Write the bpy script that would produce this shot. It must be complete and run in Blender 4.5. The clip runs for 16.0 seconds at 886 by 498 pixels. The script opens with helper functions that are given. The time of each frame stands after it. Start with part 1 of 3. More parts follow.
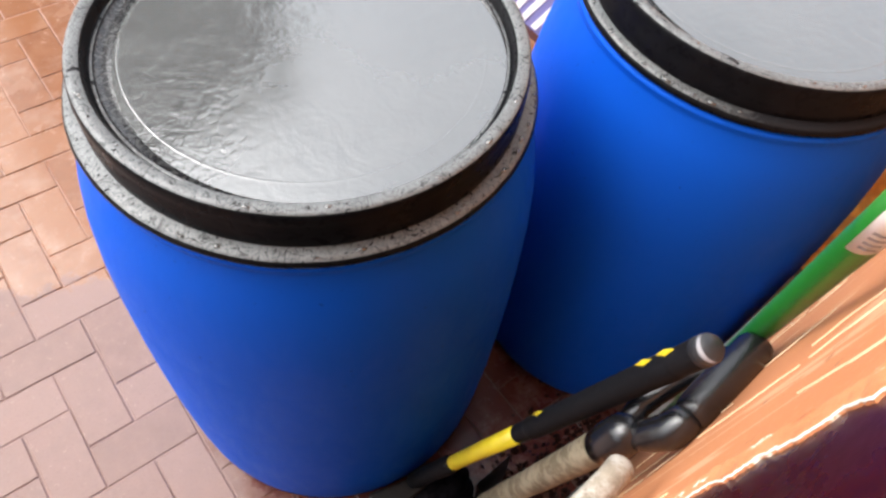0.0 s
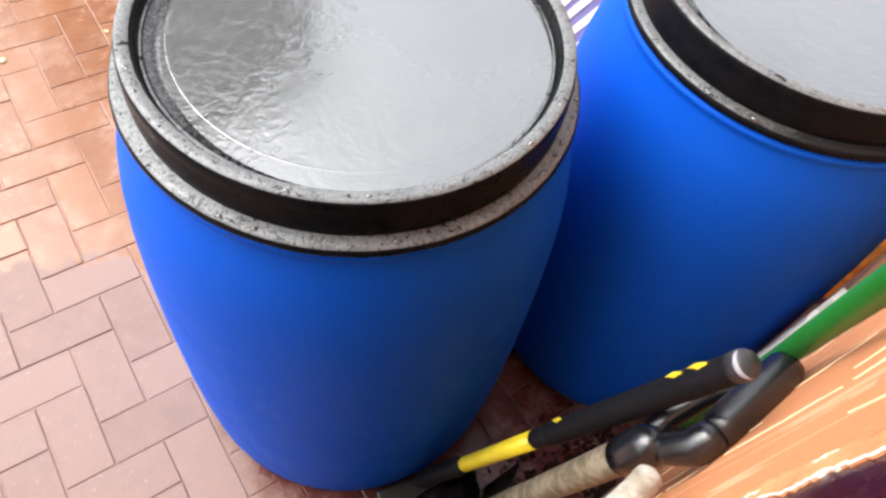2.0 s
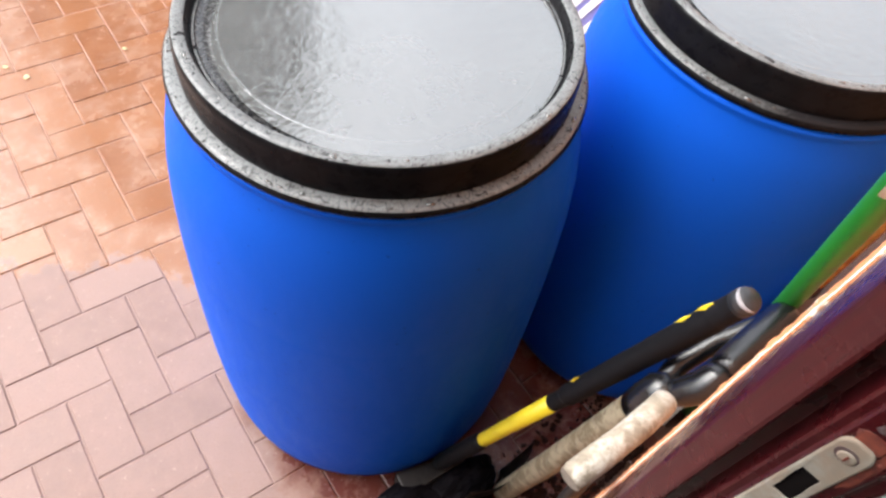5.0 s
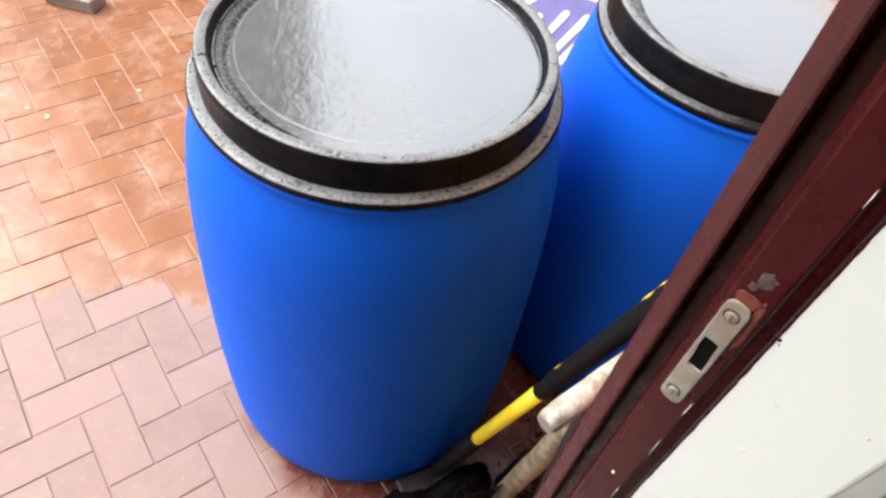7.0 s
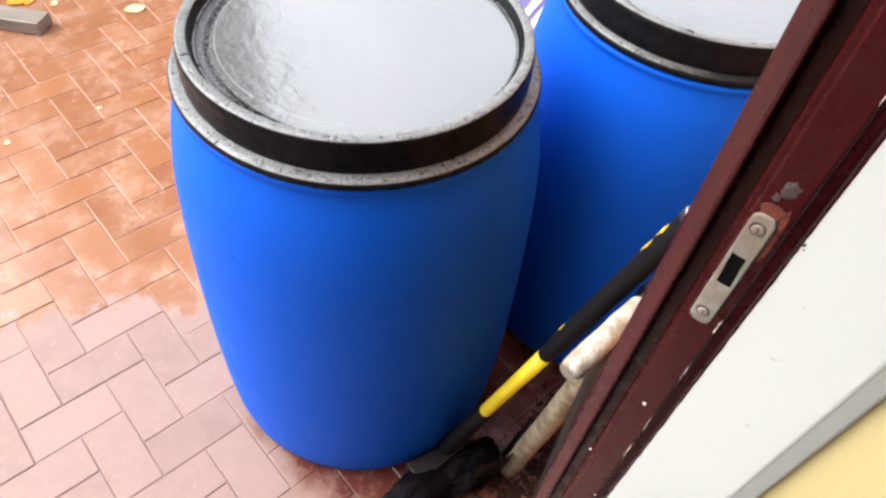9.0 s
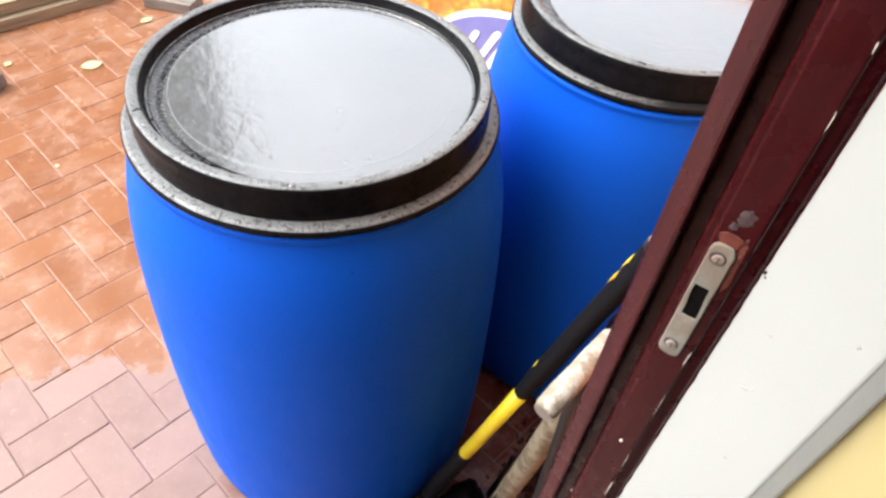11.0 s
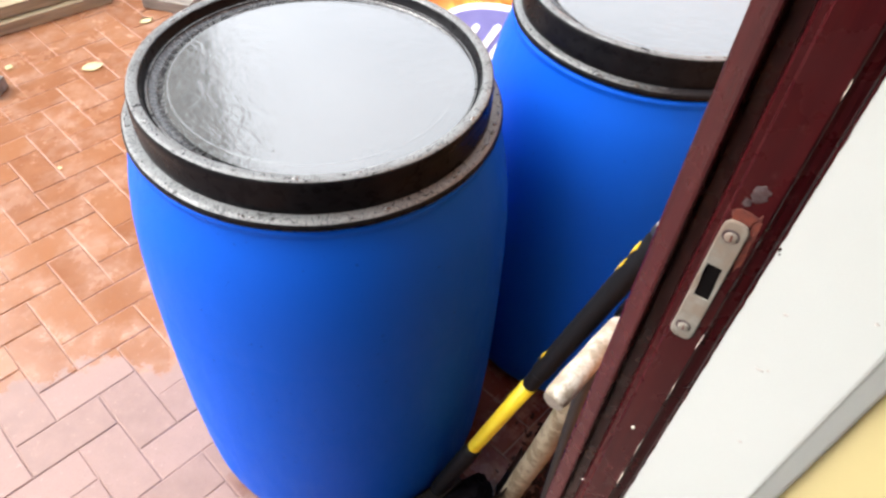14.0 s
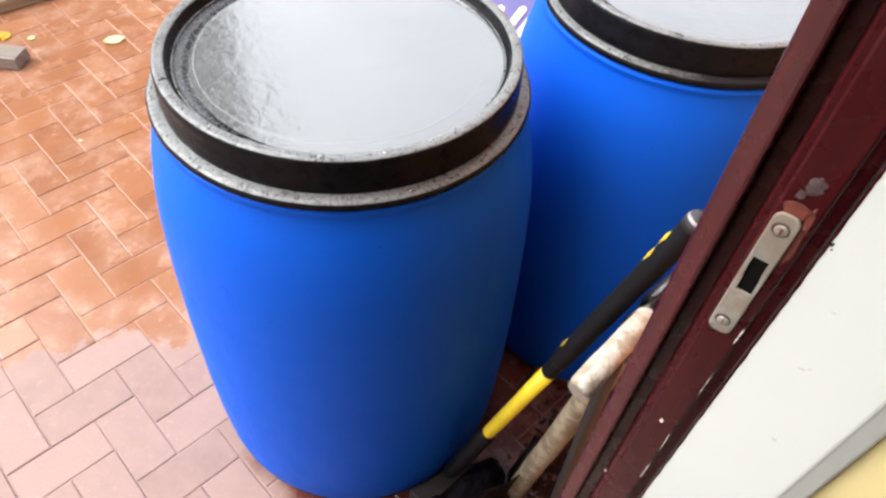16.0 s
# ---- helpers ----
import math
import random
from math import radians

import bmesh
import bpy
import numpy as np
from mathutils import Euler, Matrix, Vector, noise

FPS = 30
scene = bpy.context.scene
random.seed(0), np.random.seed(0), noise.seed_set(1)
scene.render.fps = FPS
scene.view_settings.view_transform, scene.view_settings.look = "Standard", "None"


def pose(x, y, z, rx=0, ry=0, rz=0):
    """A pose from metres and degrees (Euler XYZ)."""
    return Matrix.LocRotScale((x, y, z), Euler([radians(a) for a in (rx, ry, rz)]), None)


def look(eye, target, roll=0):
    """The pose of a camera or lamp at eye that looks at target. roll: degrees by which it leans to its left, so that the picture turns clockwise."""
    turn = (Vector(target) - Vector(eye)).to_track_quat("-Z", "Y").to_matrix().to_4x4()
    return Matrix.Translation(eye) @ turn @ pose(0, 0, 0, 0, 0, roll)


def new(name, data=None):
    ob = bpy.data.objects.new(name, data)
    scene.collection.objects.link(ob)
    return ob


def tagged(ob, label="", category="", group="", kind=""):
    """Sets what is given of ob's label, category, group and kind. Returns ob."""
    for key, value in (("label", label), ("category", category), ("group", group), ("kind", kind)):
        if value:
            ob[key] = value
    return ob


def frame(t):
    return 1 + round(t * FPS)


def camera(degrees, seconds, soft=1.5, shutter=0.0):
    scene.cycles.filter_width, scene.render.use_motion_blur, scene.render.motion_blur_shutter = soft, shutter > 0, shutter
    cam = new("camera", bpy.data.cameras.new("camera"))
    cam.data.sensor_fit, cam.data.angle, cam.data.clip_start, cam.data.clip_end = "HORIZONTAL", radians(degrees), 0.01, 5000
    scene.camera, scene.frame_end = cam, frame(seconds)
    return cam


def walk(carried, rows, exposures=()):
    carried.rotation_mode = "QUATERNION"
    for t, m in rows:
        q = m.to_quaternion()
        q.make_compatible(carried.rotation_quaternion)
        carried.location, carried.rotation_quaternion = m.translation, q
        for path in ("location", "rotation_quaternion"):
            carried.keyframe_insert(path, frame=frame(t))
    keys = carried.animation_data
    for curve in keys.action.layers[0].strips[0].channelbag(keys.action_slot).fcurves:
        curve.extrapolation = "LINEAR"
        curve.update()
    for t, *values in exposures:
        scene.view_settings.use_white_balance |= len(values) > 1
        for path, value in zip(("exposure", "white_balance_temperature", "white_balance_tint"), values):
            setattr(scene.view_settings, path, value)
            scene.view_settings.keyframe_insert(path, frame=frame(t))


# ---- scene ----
cam = camera(66.5, 16.0, soft=2.6)
# seconds, eye, yaw, pitch, lean
PATH = [
    (0, 0.1381, -0.9959, 1.4919, -45.44, -57.07, 10.05),
    (0.5, 0.1454, -0.9924, 1.4869, -48.11, -57.48, 11.64),
    (1, 0.1224, -0.9736, 1.4767, -45.39, -58.24, 12.72),
    (1.5, 0.1289, -0.9713, 1.4776, -45.42, -58.00, 13.51),
    (2, 0.1144, -0.9847, 1.4822, -43.81, -56.92, 12.54),
    (2.5, 0.1180, -0.9928, 1.4811, -44.12, -57.12, 12.16),
    (3, 0.1182, -0.9971, 1.4810, -43.25, -56.92, 11.09),
    (3.5, 0.1099, -1.0016, 1.4754, -42.67, -56.94, 11.47),
    (5.8, 0.0017, -1.0828, 1.5131, -42.45, -52.03, 9.77),
    (6, 0.0055, -1.0940, 1.5139, -39.01, -51.31, 10.04),
    (6.5, -0.0050, -1.1343, 1.5148, -34.56, -49.54, 6.03),
    (7, -0.0336, -1.1477, 1.5329, -42.27, -50.58, 9.65),
    (7.5, -0.0332, -1.1359, 1.5174, -46.99, -53.31, 14.18),
    (8, -0.0565, -1.1474, 1.5270, -51.58, -52.01, 12.90),
    (8.5, -0.0672, -1.1620, 1.5168, -54.40, -50.66, 10.73),
    (9, -0.0944, -1.1472, 1.5273, -46.85, -50.56, 7.30),
    (9.5, -0.0837, -1.1612, 1.5389, -48.72, -47.29, 7.50),
    (12, -0.0784, -1.1369, 1.5149, -49.53, -47.21, 5.77),
    (12.5, -0.0804, -1.1426, 1.5150, -49.33, -47.25, 5.51),
    (13, -0.0787, -1.1412, 1.5135, -48.90, -47.37, 5.07),
    (13.5, -0.0760, -1.1433, 1.5118, -48.75, -47.29, 4.48),
    (14, -0.0800, -1.1455, 1.5113, -49.20, -47.40, 4.70),
    (14.5, -0.0816, -1.1452, 1.5117, -49.23, -47.50, 4.86),
    (15, -0.0760, -1.1425, 1.5093, -48.96, -47.69, 4.80),
    (15.5, -0.0822, -1.1313, 1.5080, -48.13, -47.66, 5.54),
    (16, -0.0846, -1.1298, 1.5026, -47.78, -48.91, 5.34),
]


def eye_pose(x, y, z, yaw, pitch, lean):
    ry, rp = radians(yaw), radians(pitch)
    way = Vector((-math.sin(ry) * math.cos(rp), math.cos(ry) * math.cos(rp), math.sin(rp)))
    return look((x, y, z), Vector((x, y, z)) + way, lean)


walk(cam, [(t, eye_pose(*p)) for t, *p in PATH], [(0.0, -0.60), (1.5, -0.42), (3.5, -0.36), (7.0, -0.24), (12.5, -0.15), (16.0, -0.20)])

# ---- light: a bright overcast sky ----
SKY, SUN = 0.78, 0.95
world = bpy.data.worlds.new("overcast_sky")
scene.world = world
world.use_nodes = True
wn = world.node_tree
background = wn.nodes["Background"]
sky = wn.nodes.new("ShaderNodeTexSky")
sky.sky_type, sky.sun_disc = "NISHITA", False
sky.sun_elevation, sky.sun_rotation = radians(53), radians(-37)
sky.dust_density, sky.air_density = 4.0, 1.0
grey = wn.nodes.new("ShaderNodeHueSaturation")
grey.inputs["Saturation"].default_value = 0.29
wn.links.new(sky.outputs[0], grey.inputs["Color"])
wn.links.new(grey.outputs[0], background.inputs[0])
background.inputs[1].default_value = SKY
sun = new("sun", bpy.data.lights.new("sun", "SUN"))
sun.data.energy, sun.data.angle, sun.data.color = SUN, radians(75), (0.975, 0.99, 0.965)
sun.matrix_world = look((-3.9, 5.2, 8.6), (0, 0, 0))

# ---- materials ----


class Nodes:
    """A short way to write node materials."""

    def __init__(self, name):
        self.m = bpy.data.materials.new(name)
        self.m.use_nodes = True
        self.t = self.m.node_tree
        self.b = self.t.nodes["Principled BSDF"]

    def add(self, kind, **inputs):
        n = self.t.nodes.new("ShaderNode" + kind)
        for key, value in inputs.items():
            key = key.replace("_", " ")
            self.put(n.inputs[int(key) if key.isdigit() else key], value)
        return n

    def put(self, socket, value):
        if hasattr(value, "links"):
            self.t.links.new(value, socket)
        elif isinstance(value, tuple) and len(value) == 3 and socket.type == "RGBA":
            socket.default_value = (*value, 1)
        else:
            socket.default_value = value

    def set(self, **inputs):
        for key, value in inputs.items():
            self.put(self.b.inputs[key.replace("_", " ")], value)
        return self

    def place(self, scale=(1, 1, 1), local=False):
        if local:
            src = self.t.nodes.new("ShaderNodeTexCoord").outputs["Object"]
        else:
            src = self.t.nodes.new("ShaderNodeNewGeometry").outputs["Position"]
        n = self.t.nodes.new("ShaderNodeMapping")
        n.inputs["Scale"].default_value = scale
        self.t.links.new(src, n.inputs["Vector"])
        return n.outputs[0]

    def noise(self, scale, detail=3.0, rough=0.55, vec=None, dist=0.0):
        n = self.t.nodes.new("ShaderNodeTexNoise")
        n.inputs["Scale"].default_value, n.inputs["Detail"].default_value = scale, detail
        n.inputs["Roughness"].default_value, n.inputs["Distortion"].default_value = rough, dist
        self.t.links.new(vec or self.place(), n.inputs["Vector"])
        return n.outputs["Fac"]

    def ramp(self, fac, *stops):
        n = self.t.nodes.new("ShaderNodeValToRGB")
        self.t.links.new(fac, n.inputs[0])
        e = n.color_ramp.elements
        while len(e) < len(stops):
            e.new(0.5)
        for el, (pos, col) in zip(e, stops):
            el.position = pos
            el.color = (*col, 1) if isinstance(col, tuple) else (col, col, col, 1)
        return n.outputs[0]

    def mix(self, fac, a, b, how="MIX"):
        n = self.t.nodes.new("ShaderNodeMix")
        n.data_type, n.blend_type = "RGBA", how
        self.put(n.inputs["Factor"], fac)
        self.put(n.inputs["A"], a)
        self.put(n.inputs["B"], b)
        return n.outputs["Result"]

    def ramp_value(self, fac, low, high):
        n = self.t.nodes.new("ShaderNodeMapRange")
        self.t.links.new(fac, n.inputs["Value"])
        n.inputs["To Min"].default_value, n.inputs["To Max"].default_value = low, high
        return n.outputs[0]

    def math(self, op, a, b=0.0):
        n = self.t.nodes.new("ShaderNodeMath")
        n.operation = op
        self.put(n.inputs[0], a)
        self.put(n.inputs[1], b)
        return n.outputs[0]

    def bump(self, height, strength=0.3, distance=0.002):
        n = self.t.nodes.new("ShaderNodeBump")
        n.inputs["Strength"].default_value, n.inputs["Distance"].default_value = strength, distance
        self.t.links.new(height, n.inputs["Height"])
        self.t.links.new(n.outputs[0], self.b.inputs["Normal"])
        return self

    def done(self, **inputs):
        self.set(**inputs)
        return self.m


def wetness(n):
    """1 where rain has soaked the paving, 0 on the paler strip along the house, with a ragged stain line between; also
    a mask for damp and painted shade round the drum feet.
    """
    g = n.t.nodes.new("ShaderNodeNewGeometry")
    s = n.t.nodes.new("ShaderNodeSeparateXYZ")
    n.t.links.new(g.outputs["Position"], s.inputs[0])
    info = n.t.nodes.new("ShaderNodeObjectInfo")
    line = n.math("ADD", s.outputs["Y"], n.math("MULTIPLY", s.outputs["X"], 0.45))
    line = n.math("ADD", line, n.math("MULTIPLY", n.math("SUBTRACT", info.outputs["Random"], 0.5), 0.10))
    line = n.math("ADD", line, n.math("MULTIPLY", n.math("SUBTRACT", n.noise(9, 6, 0.7), 0.5), 0.34))
    ring = n.t.nodes.new("ShaderNodeMapRange")
    ring.interpolation_type = "SMOOTHSTEP"
    for key, value in (("From Min", 0.080), ("From Max", 0.105)):
        ring.inputs[key].default_value = value
    n.t.links.new(line, ring.inputs["Value"])
    # dark zone round drum feet and wall foot: damp plus painted shade
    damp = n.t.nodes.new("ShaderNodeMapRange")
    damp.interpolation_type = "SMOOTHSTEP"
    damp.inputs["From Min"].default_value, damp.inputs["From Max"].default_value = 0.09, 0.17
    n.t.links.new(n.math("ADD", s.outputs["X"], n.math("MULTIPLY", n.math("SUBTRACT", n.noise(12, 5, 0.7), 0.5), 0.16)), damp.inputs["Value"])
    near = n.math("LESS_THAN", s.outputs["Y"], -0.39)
    damp_shade = n.math("MULTIPLY", damp.outputs[0], near)
    return n.math("MAXIMUM", ring.outputs[0], damp_shade), damp_shade


def paver_material():
    n = Nodes("clay_paver")
    wet, damp_shade = wetness(n)
    info = n.t.nodes.new("ShaderNodeObjectInfo")
    isl = n.t.nodes.new("ShaderNodeNewGeometry").outputs["Random Per Island"]
    own = n.math("FRACT", n.math("ADD", info.outputs["Random"], isl))
    fine, broad = n.noise(190, 5, 0.7), n.noise(14, 4, 0.6)
    dry = n.mix(own, (0.190, 0.114, 0.094), (0.235, 0.147, 0.124))
    dry = n.mix(n.ramp(broad, (0.35, 0.0), (0.75, 0.55)), dry, (0.29, 0.195, 0.168))
    soaked = n.mix(own, (0.192, 0.077, 0.036), (0.248, 0.109, 0.052))
    soaked = n.mix(n.ramp(broad, (0.40, 0.0), (0.70, 0.6)), soaked, (0.275, 0.130, 0.068))
    base = n.mix(wet, dry, soaked)
    base = n.mix(n.ramp(fine, (0.30, 0.30), (0.48, 0.0)), base, (0.15, 0.07, 0.05))
    # dark red-brown puts the shade between drums and wall into the brick colour
    base = n.mix(n.math("MULTIPLY", damp_shade, 0.90), base, (0.085, 0.018, 0.013))
    pale = n.noise(55, 4, 0.75)
    base = n.mix(n.ramp(pale, (0.62, 0.0), (0.74, 0.45)), base, (0.50, 0.38, 0.33))
    # pale blotches paint the sky's glare on wet bricks
    sky_glare = n.math("MULTIPLY", wet, n.ramp(n.noise(6.5, 5, 0.7), (0.48, 0.0), (0.68, 0.60)))
    base = n.mix(sky_glare, base, (0.36, 0.235, 0.175))
    rough = n.mix(wet, n.ramp(broad, (0.3, 0.50), (0.7, 0.70)), n.ramp(n.noise(7, 5, 0.65), (0.36, 0.12), (0.68, 0.36)))
    n.bump(n.mix(0.35, n.noise(34, 4, 0.6), fine), 0.35, 0.0022)
    return n.done(Base_Color=base, Roughness=rough, IOR=1.5)


def joint_material():
    n = Nodes("joint_sand")
    wet, damp_shade = wetness(n)
    grain = n.noise(260, 4, 0.7)
    base = n.mix(wet, n.ramp(grain, (0.3, (0.22, 0.145, 0.125)), (0.7, (0.34, 0.235, 0.21))),
                 n.ramp(grain, (0.3, (0.26, 0.12, 0.075)), (0.7, (0.40, 0.22, 0.15))))
    # joints take the same painted shade
    base = n.mix(n.math("MULTIPLY", damp_shade, 0.8), base, (0.06, 0.025, 0.018))
    return n.bump(grain, 0.6, 0.002).done(Base_Color=base, Roughness=n.mix(wet, (0.8, 0.8, 0.8), (0.3, 0.3, 0.3)))


def blue_plastic():
    n = Nodes("blue_polyethylene")
    at = n.place((1, 1, 1))
    fine, broad = n.noise(420, 2, 0.5), n.noise(3.5, 4, 0.6)
    scuff = n.noise(26, 6, 0.72, n.place((1, 1, 0.35)), 0.4)
    base = n.mix(broad, (0.0035, 0.086, 0.57), (0.0042, 0.099, 0.64))
    base = n.mix(n.ramp(scuff, (0.56, 0.0), (0.78, 0.16)), base, (0.012, 0.14, 0.60))
    spots = n.noise(85, 3, 0.6)
    base = n.mix(n.ramp(spots, (0.27, 0.5), (0.31, 0.0)), base, (0.004, 0.03, 0.25))
    n.bump(n.mix(0.3, fine, n.noise(60, 3)), 0.10, 0.001)
    return n.done(Base_Color=base, Roughness=n.ramp(scuff, (0.3, 0.46), (0.7, 0.64)), IOR=1.18)


def wet_black():
    n = Nodes("black_plastic")
    grime = n.ramp(n.noise(38, 5, 0.7), (0.42, 0.0), (0.68, 1.0))
    base = n.mix(n.math("MULTIPLY", grime, 0.35), (0.005, 0.005, 0.0062), (0.015, 0.015, 0.017))
    n.bump(n.noise(260, 3, 0.6), 0.12, 0.001)
    return n.done(Base_Color=base, Roughness=n.ramp(n.noise(60, 3), (0.3, 0.22), (0.7, 0.40)), IOR=1.16)


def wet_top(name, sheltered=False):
    """Black plastic under a broken skin of rain, its sheen painted pale grey; on the ring it stops where the eave keeps
    the rain off.
    """
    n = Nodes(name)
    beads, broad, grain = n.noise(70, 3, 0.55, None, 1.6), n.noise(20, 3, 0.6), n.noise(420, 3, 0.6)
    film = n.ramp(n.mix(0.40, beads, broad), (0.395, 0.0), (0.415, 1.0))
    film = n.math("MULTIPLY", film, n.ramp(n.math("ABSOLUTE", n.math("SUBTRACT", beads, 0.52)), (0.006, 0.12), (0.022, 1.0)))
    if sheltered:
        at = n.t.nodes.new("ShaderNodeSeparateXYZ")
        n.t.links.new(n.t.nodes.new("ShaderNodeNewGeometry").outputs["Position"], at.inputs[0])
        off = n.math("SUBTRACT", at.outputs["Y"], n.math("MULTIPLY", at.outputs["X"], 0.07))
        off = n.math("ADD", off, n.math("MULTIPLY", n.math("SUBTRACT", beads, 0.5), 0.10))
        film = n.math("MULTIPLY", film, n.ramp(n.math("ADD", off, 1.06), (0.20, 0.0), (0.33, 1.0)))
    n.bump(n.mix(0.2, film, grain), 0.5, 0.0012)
    # light greys stand in for sky reflected by the rain skin
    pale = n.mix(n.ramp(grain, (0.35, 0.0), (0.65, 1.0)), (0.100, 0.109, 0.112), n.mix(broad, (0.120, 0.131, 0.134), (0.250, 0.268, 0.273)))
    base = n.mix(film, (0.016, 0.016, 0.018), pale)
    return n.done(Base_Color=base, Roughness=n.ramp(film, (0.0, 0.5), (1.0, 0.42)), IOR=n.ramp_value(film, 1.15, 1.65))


def wet_groove():
    """The lid's groove: black plastic, shiny with rain."""
    n = Nodes("rain_shiny_black_plastic")
    drops = n.noise(110, 4, 0.65, None, 0.8)
    n.bump(drops, 0.25, 0.002)
    return n.done(Base_Color=n.ramp(drops, (0.4, (0.018, 0.018, 0.020)), (0.65, (0.060, 0.063, 0.064))), Roughness=n.ramp(drops, (0.3, 0.18), (0.7, 0.34)), IOR=1.6)


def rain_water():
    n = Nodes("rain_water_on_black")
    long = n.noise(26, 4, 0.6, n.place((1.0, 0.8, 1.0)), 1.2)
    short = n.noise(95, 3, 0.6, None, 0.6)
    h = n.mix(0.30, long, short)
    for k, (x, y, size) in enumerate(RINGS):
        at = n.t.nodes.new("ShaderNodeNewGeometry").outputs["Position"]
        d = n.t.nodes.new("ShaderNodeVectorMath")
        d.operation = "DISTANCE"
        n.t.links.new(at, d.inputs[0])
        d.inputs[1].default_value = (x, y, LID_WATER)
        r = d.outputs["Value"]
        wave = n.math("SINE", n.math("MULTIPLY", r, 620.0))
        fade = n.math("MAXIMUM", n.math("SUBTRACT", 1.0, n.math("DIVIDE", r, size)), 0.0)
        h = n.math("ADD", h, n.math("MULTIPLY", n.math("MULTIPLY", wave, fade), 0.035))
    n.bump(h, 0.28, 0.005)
    # grey base colour and high IOR paint in the bright sky's sheen
    sky_sheen = n.noise(5, 5, 0.65)
    base = n.ramp(sky_sheen, (0.30, (0.070, 0.076, 0.075)), (0.75, (0.100, 0.107, 0.106)))
    return n.done(Base_Color=base, Roughness=n.ramp(sky_sheen, (0.3, 0.13), (0.7, 0.24)), IOR=2.3, Coat_Weight=1.0, Coat_Roughness=0.10, Coat_IOR=1.5)


def orange_stucco():
    n = Nodes("orange_scratched_stucco")
    at = n.place((17, 17, 1.1))
    streak = n.noise(1.0, 2, 0.45, at, 0.35)
    thin = n.ramp(n.math("ABSOLUTE", n.math("SUBTRACT", streak, 0.5)), (0.011, 1.0), (0.024, 0.0))
    fine, broad = n.noise(160, 5, 0.7), n.noise(6, 4, 0.6)
    base = n.mix(broad, (0.47, 0.172, 0.066), (0.56, 0.228, 0.094))
    base = n.mix(n.ramp(fine, (0.55, 0.0), (0.8, 0.5)), base, (0.70, 0.36, 0.18))
    broken = n.ramp(n.noise(24, 5, 0.75), (0.36, 0.0), (0.42, 1.0))
    cream = n.math("MULTIPLY", n.math("MULTIPLY", thin, broken), 0.22)
    base = n.mix(cream, base, (0.90, 0.76, 0.52))
    dirt = n.ramp(n.noise(48, 3, 0.6), (0.28, 1.0), (0.33, 0.0))
    base = n.mix(n.math("MULTIPLY", dirt, 0.45), base, (0.22, 0.10, 0.06))
    n.bump(n.mix(0.3, n.mix(0.8, fine, broad), cream), 0.4, 0.003)
    return n.done(Base_Color=base, Roughness=0.75)


def maroon_paint():
    n = Nodes("maroon_gloss_paint")
    grain = n.noise(9, 5, 0.65, n.place((14, 14, 1.0)))
    fine = n.noise(300, 3, 0.6)
    base = n.ramp(grain, (0.3, (0.026, 0.0026, 0.0040)), (0.7, (0.048, 0.0048, 0.0062)))
    dust = n.ramp(n.noise(70, 5, 0.75), (0.60, 0.0), (0.80, 0.22))
    base = n.mix(dust, base, (0.20, 0.08, 0.07))
    n.bump(n.mix(0.3, grain, fine), 0.22, 0.0012)
    return n.done(Base_Color=base, Roughness=n.ramp(n.noise(40, 4), (0.3, 0.20), (0.7, 0.38)), IOR=1.4)


def plaster(name, dark, light, rough=0.85, spot=(0.35, 0.33, 0.30)):
    n = Nodes(name)
    broad, fine = n.noise(3.0, 5, 0.6), n.noise(140, 5, 0.7)
    base = n.mix(broad, dark, light)
    base = n.mix(n.ramp(n.noise(60, 4, 0.7), (0.24, 0.5), (0.29, 0.0)), base, spot)
    return n.bump(n.mix(0.4, fine, n.noise(18, 3)), 0.28, 0.002).done(Base_Color=base, Roughness=rough)


def edge_plaster():
    n = Nodes("ragged_edge_plaster")
    a = n.noise(60, 5, 0.7, n.place((1, 1, 0.35)))
    base = n.ramp(a, (0.30, (0.30, 0.10, 0.045)), (0.42, (0.55, 0.20, 0.08)), (0.60, (0.60, 0.25, 0.11)), (0.64, (0.82, 0.72, 0.60)))
    return n.bump(n.noise(150, 4, 0.7), 0.6, 0.003).done(Base_Color=base, Roughness=0.85)


def worn_wood(name, dark, light, along=(60, 60, 3), rough=0.75, pale=None):
    n = Nodes(name)
    grain = n.noise(1.0, 5, 0.65, n.place(along, local=True), 0.6)
    base = n.ramp(grain, (0.28, dark), (0.68, light))
    if pale:
        base = n.mix(n.ramp(n.noise(34, 5, 0.7), (0.45, 0.0), (0.58, 0.85)), base, pale)
    spots = n.ramp(n.noise(80, 5, 0.75), (0.29, 0.75), (0.37, 0.0))
    base = n.mix(spots, base, (0.07, 0.05, 0.035))
    return n.bump(n.mix(0.4, grain, n.noise(150, 3)), 0.45, 0.002).done(Base_Color=base, Roughness=rough)


def simple(name, dark, light, rough=0.5, scale=40, metal=0.0, bump=0.15, ior=1.5):
    n = Nodes(name)
    a = n.noise(scale, 5, 0.65)
    base = n.ramp(a, (0.3, dark), (0.7, light))
    return n.bump(n.noise(scale * 4, 3), bump, 0.001).done(
        Base_Color=base, Roughness=n.ramp(a, (0.3, rough * 0.8), (0.7, min(1, rough * 1.2))), Metallic=metal, IOR=ior)


